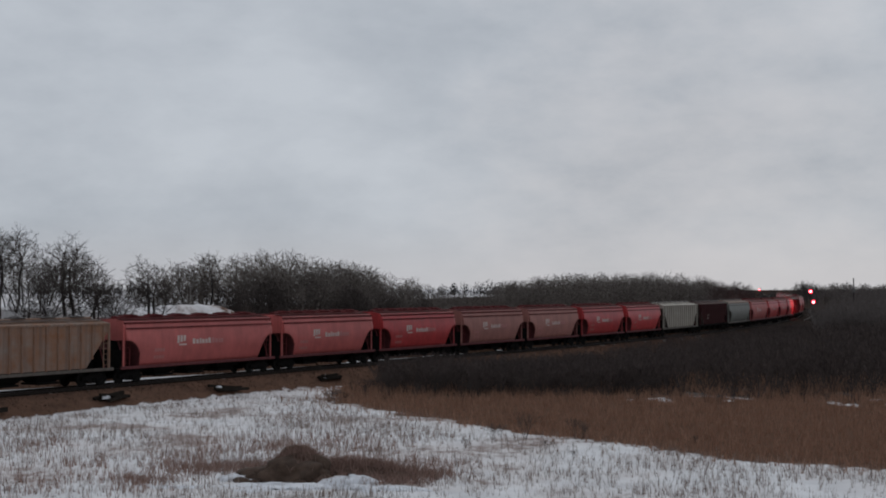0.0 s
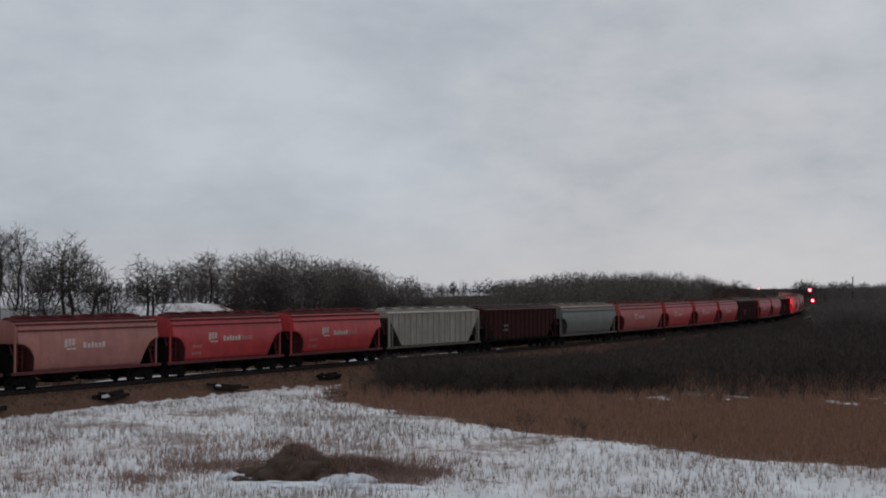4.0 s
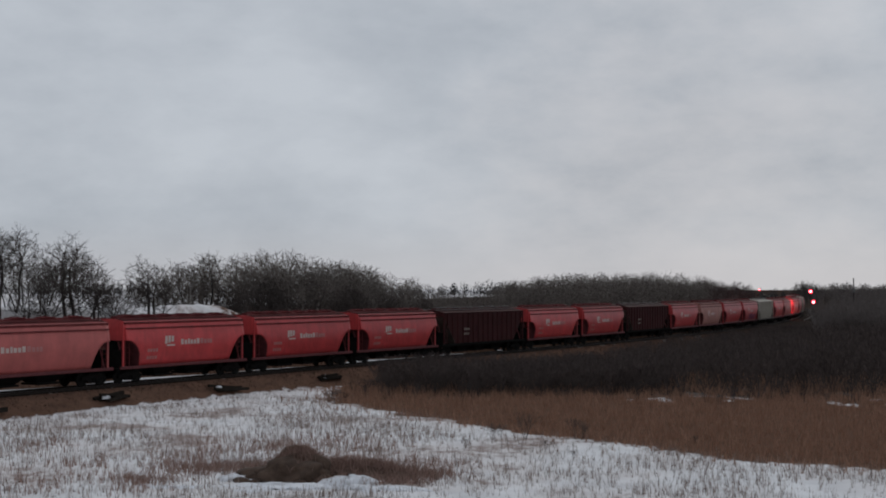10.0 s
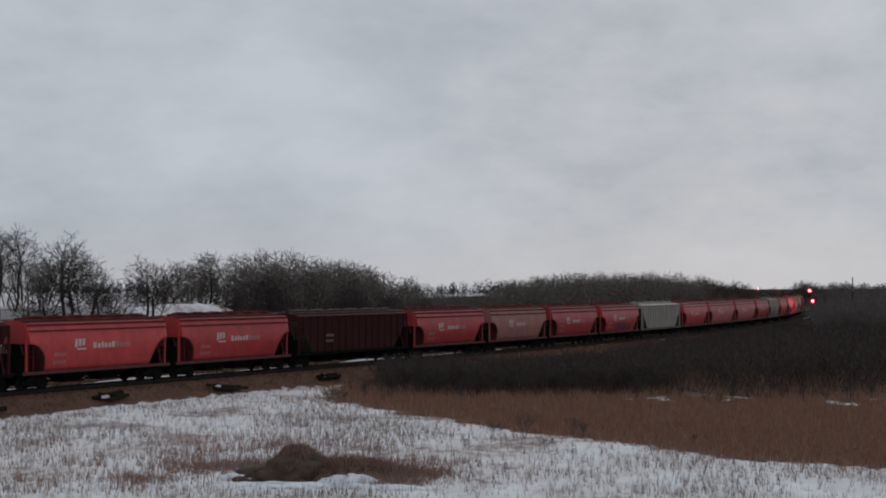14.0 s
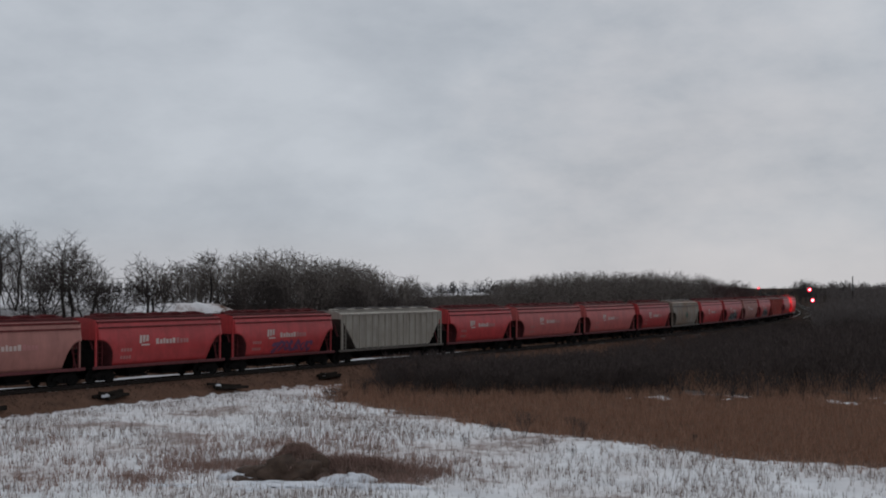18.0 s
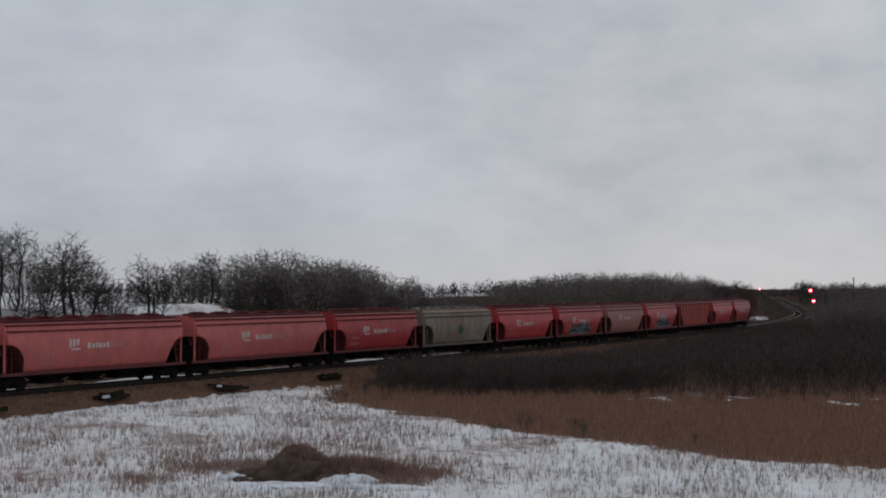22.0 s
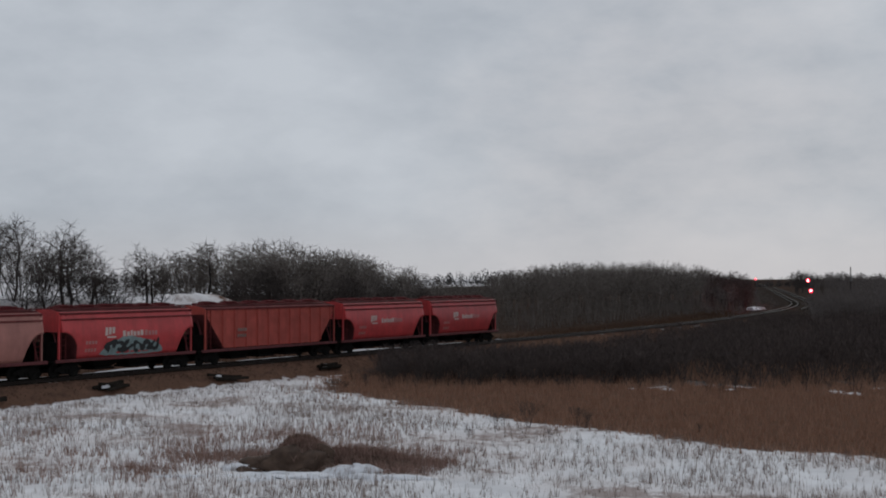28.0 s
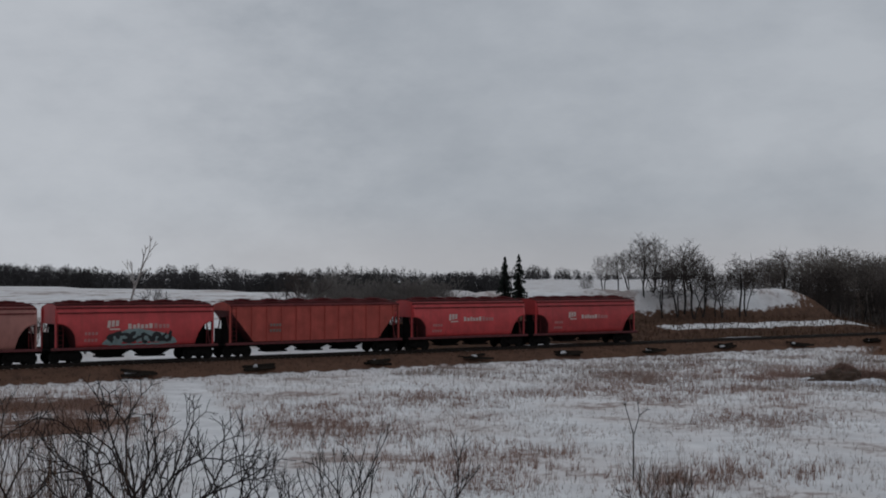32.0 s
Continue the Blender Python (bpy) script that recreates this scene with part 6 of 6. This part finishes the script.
def build_far_woods():
    rnd = random.Random(123)
    spots = []
    for k in range(1700):
        az = -62 + 45 * rnd.random()
        dist = rnd.uniform(390, 440)
        dx, dy = polar(az, dist)
        x, y = END_X + dx, END_Y + dy
        gap = -19.5 < az < -17
        if not gap:
            spots.append((x, y, rnd.uniform(5.0, 6.2) + 0.5 * math.sin(az * 1.7)))
    clump_woods("far_woods", spots, "dark belt of distant leafless woods across the snowfield", M_FARBARK, 5)
    spots = []
    for k in range(1500):
        az = rnd.uniform(-75, 50)
        dist = rnd.uniform(1100, 1500)
        x, y = polar(az, dist)
        spots.append((x, y, rnd.uniform(6, 11) * (1.0 + 0.3 * math.sin(az * 0.9))))
    clump_woods("far_woods", spots, "faint line of woods along the horizon", M_FARBARK, 6)


build_far_woods()


def build_signal_trees():
    rnd = random.Random(9)
    var = unit_variants(260, 5, 0, 0, points=85, width=0.34, clear=0.15, tip=0.0034, twigs=2)
    spots = []
    for az, top, n in ((11.75, 9.6, 4), (12.0, 8.2, 3), (14.15, 8.8, 8), (14.4, 8.6, 8), (14.7, 8.0, 8), (15.0, 7.6, 6), (15.5, 7.4, 6), (16.3, 7.4, 6), (17.0, 7.2, 6)):
        for _ in range(n):
            d = rnd.uniform(440, 520) if az < 13 else rnd.uniform(640, 740)
            x, y = polar(az + rnd.uniform(-0.13, 0.13), d)
            spots.append((x, y, (EYE_Z + (top - EYE_Z) * d / 480 - zg(x, y)) * rnd.uniform(0.75, 1.0)))
    for _ in range(70):
        az, d = rnd.uniform(10.6, 12.15), rnd.uniform(330, 430)
        x, y = polar(az, d)
        spots.append((x, y, max(2.0, (EYE_Z + d * 0.0035 * (12.1 - az) - zg(x, y)) * rnd.uniform(0.6, 1.0))))
    woods("bare_wood", spots, "dark leafless trees round the far signal", M_TWIG, var, sides=2)


build_signal_trees()


# ---- shrubs beside the last viewpoint ----
def build_near_shrubs():
    rnd = random.Random(201)
    masters = [tree_master("sapling", "tall thin leafless sapling with bare branches", "shrub", 210 + k, 3.0, 0.028, 5, M_SAPLING, M_SAPLING, stems=2, trunk=0.33, angle=19, ratio=0.74, tip=0.0036, three=0.05, wild=0.16, up=0.1) for k in range(4)]
    bushy = [tree_master("sapling", "dense dark leafless sapling with twisted stems", "shrub", 230 + k, 3.0, 0.04, 7, M_SAPLING, M_SAPLING, stems=2, trunk=0.34, angle=26, ratio=0.74, tip=0.0034, three=0.1, wild=0.26) for k in range(2)]
    used = set()
    spots = [(60, 760, 0), (232, 655, 4), (292, 668, 5), (262, 730, 2), (437, 735, 0), (505, 790, 1), (545, 757, 3), (612, 782, 2), (632, 676, 3), (741, 795, 0), (1165, 762, 3), (1200, 815, 0), (205, 700, 1), (318, 740, 3), (25, 770, 4), (470, 840, 4), (1022, 835, 1)]
    for i, (px, top, k) in enumerate(spots):
        az = END_AZ + math.degrees(math.atan((px - 784) / 2525))
        dist = rnd.uniform(20, 27)
        dx, dy = polar(az, dist)
        x, y = END_X + dx, END_Y + dy
        z_top = END_Z - dist * math.tan(math.atan((top - 441) / 2525) - radians(END_UP))
        m = (masters + bushy)[k]
        ob = stand_tree(m, x, y, z_top - zg(x, y), 3.0, rnd.uniform(0, 360), k not in used)
        used.add(k)
        ob["group"] = "saplings on the knoll"
    v = tree_master("sapling", "slim forked leafless sapling in the snowfield", "shrub", 262, 3.0, 0.03, 3, M_BARK, M_BARK, trunk=0.55, angle=24, ratio=0.5, tip=0.012, three=0.4)
    stand_tree(v, -7.5, 1.5, 3.3, 3.0, 40, True)
    # tall brown weeds between them
    rs = np.random.RandomState(15)
    feet = []
    for lo, hi, n, t0, t1 in ((-20, 235, 230, 700, 880), (1120, 1215, 120, 790, 890), (560, 1020, 70, 850, 900), (1240, 1420, 60, 840, 900)):
        for _ in range(n):
            az = END_AZ + math.degrees(math.atan((rs.uniform(lo, hi) - 784) / 2525))
            dist = rs.uniform(19, 28)
            dx, dy = polar(az, dist)
            feet.append((END_X + dx, END_Y + dy, END_Z - dist * math.tan(math.atan((rs.uniform(t0, t1) - 441) / 2525) - radians(END_UP))))
    feet = np.array(feet)
    z = ground_height(feet[:, 0], feet[:, 1])
    h = np.maximum(feet[:, 2] - z, 0.3)
    n = len(feet)
    lean = rs.normal(0, 0.09, (n, 2))
    mid = np.stack([feet[:, 0] + lean[:, 0] * h * 0.5, feet[:, 1] + lean[:, 1] * h * 0.5, z + h * 0.6], -1)
    tip = np.stack([feet[:, 0] + lean[:, 0] * h * 1.6, feet[:, 1] + lean[:, 1] * h * 1.6, z + h], -1)
    foot = np.stack([feet[:, 0], feet[:, 1], z - 0.05], -1)
    r = rs.uniform(0.003, 0.007, (n, 1))
    sg = np.concatenate([np.concatenate([foot, mid, r, r * 0.8], 1), np.concatenate([mid, tip, r * 0.8, r * 0.3], 1)])
    side = tip + rs.normal(0, 0.1, (n, 3))
    sg = np.concatenate([sg, np.concatenate([mid, side - np.array([0, 0, 0.1]), r * 0.5, r * 0.3], 1)])
    V, T = seg_arrays(sg, 3)
    tagged(new("tall_weeds", tri_mesh("tall_weeds", V, T, M_BANKGRASS)), "tall dead brown weed stalks on the knoll", "weeds", kind="stuff")


build_near_shrubs()


def motions():
    times = [0.5 * k for k in range(65)]
    for car, mid_back, L in TRAIN:
        rows = []
        for t in times:
            mid = tail_at(t) - mid_back
            # on the even, straight stretch a row every two seconds is enough
            if mid < S1 - 12 and t % 2 and t != times[-1]:
                continue
            rows.append((t, car_pose(mid_back, L, t)))
        walk(car, rows)


motions()
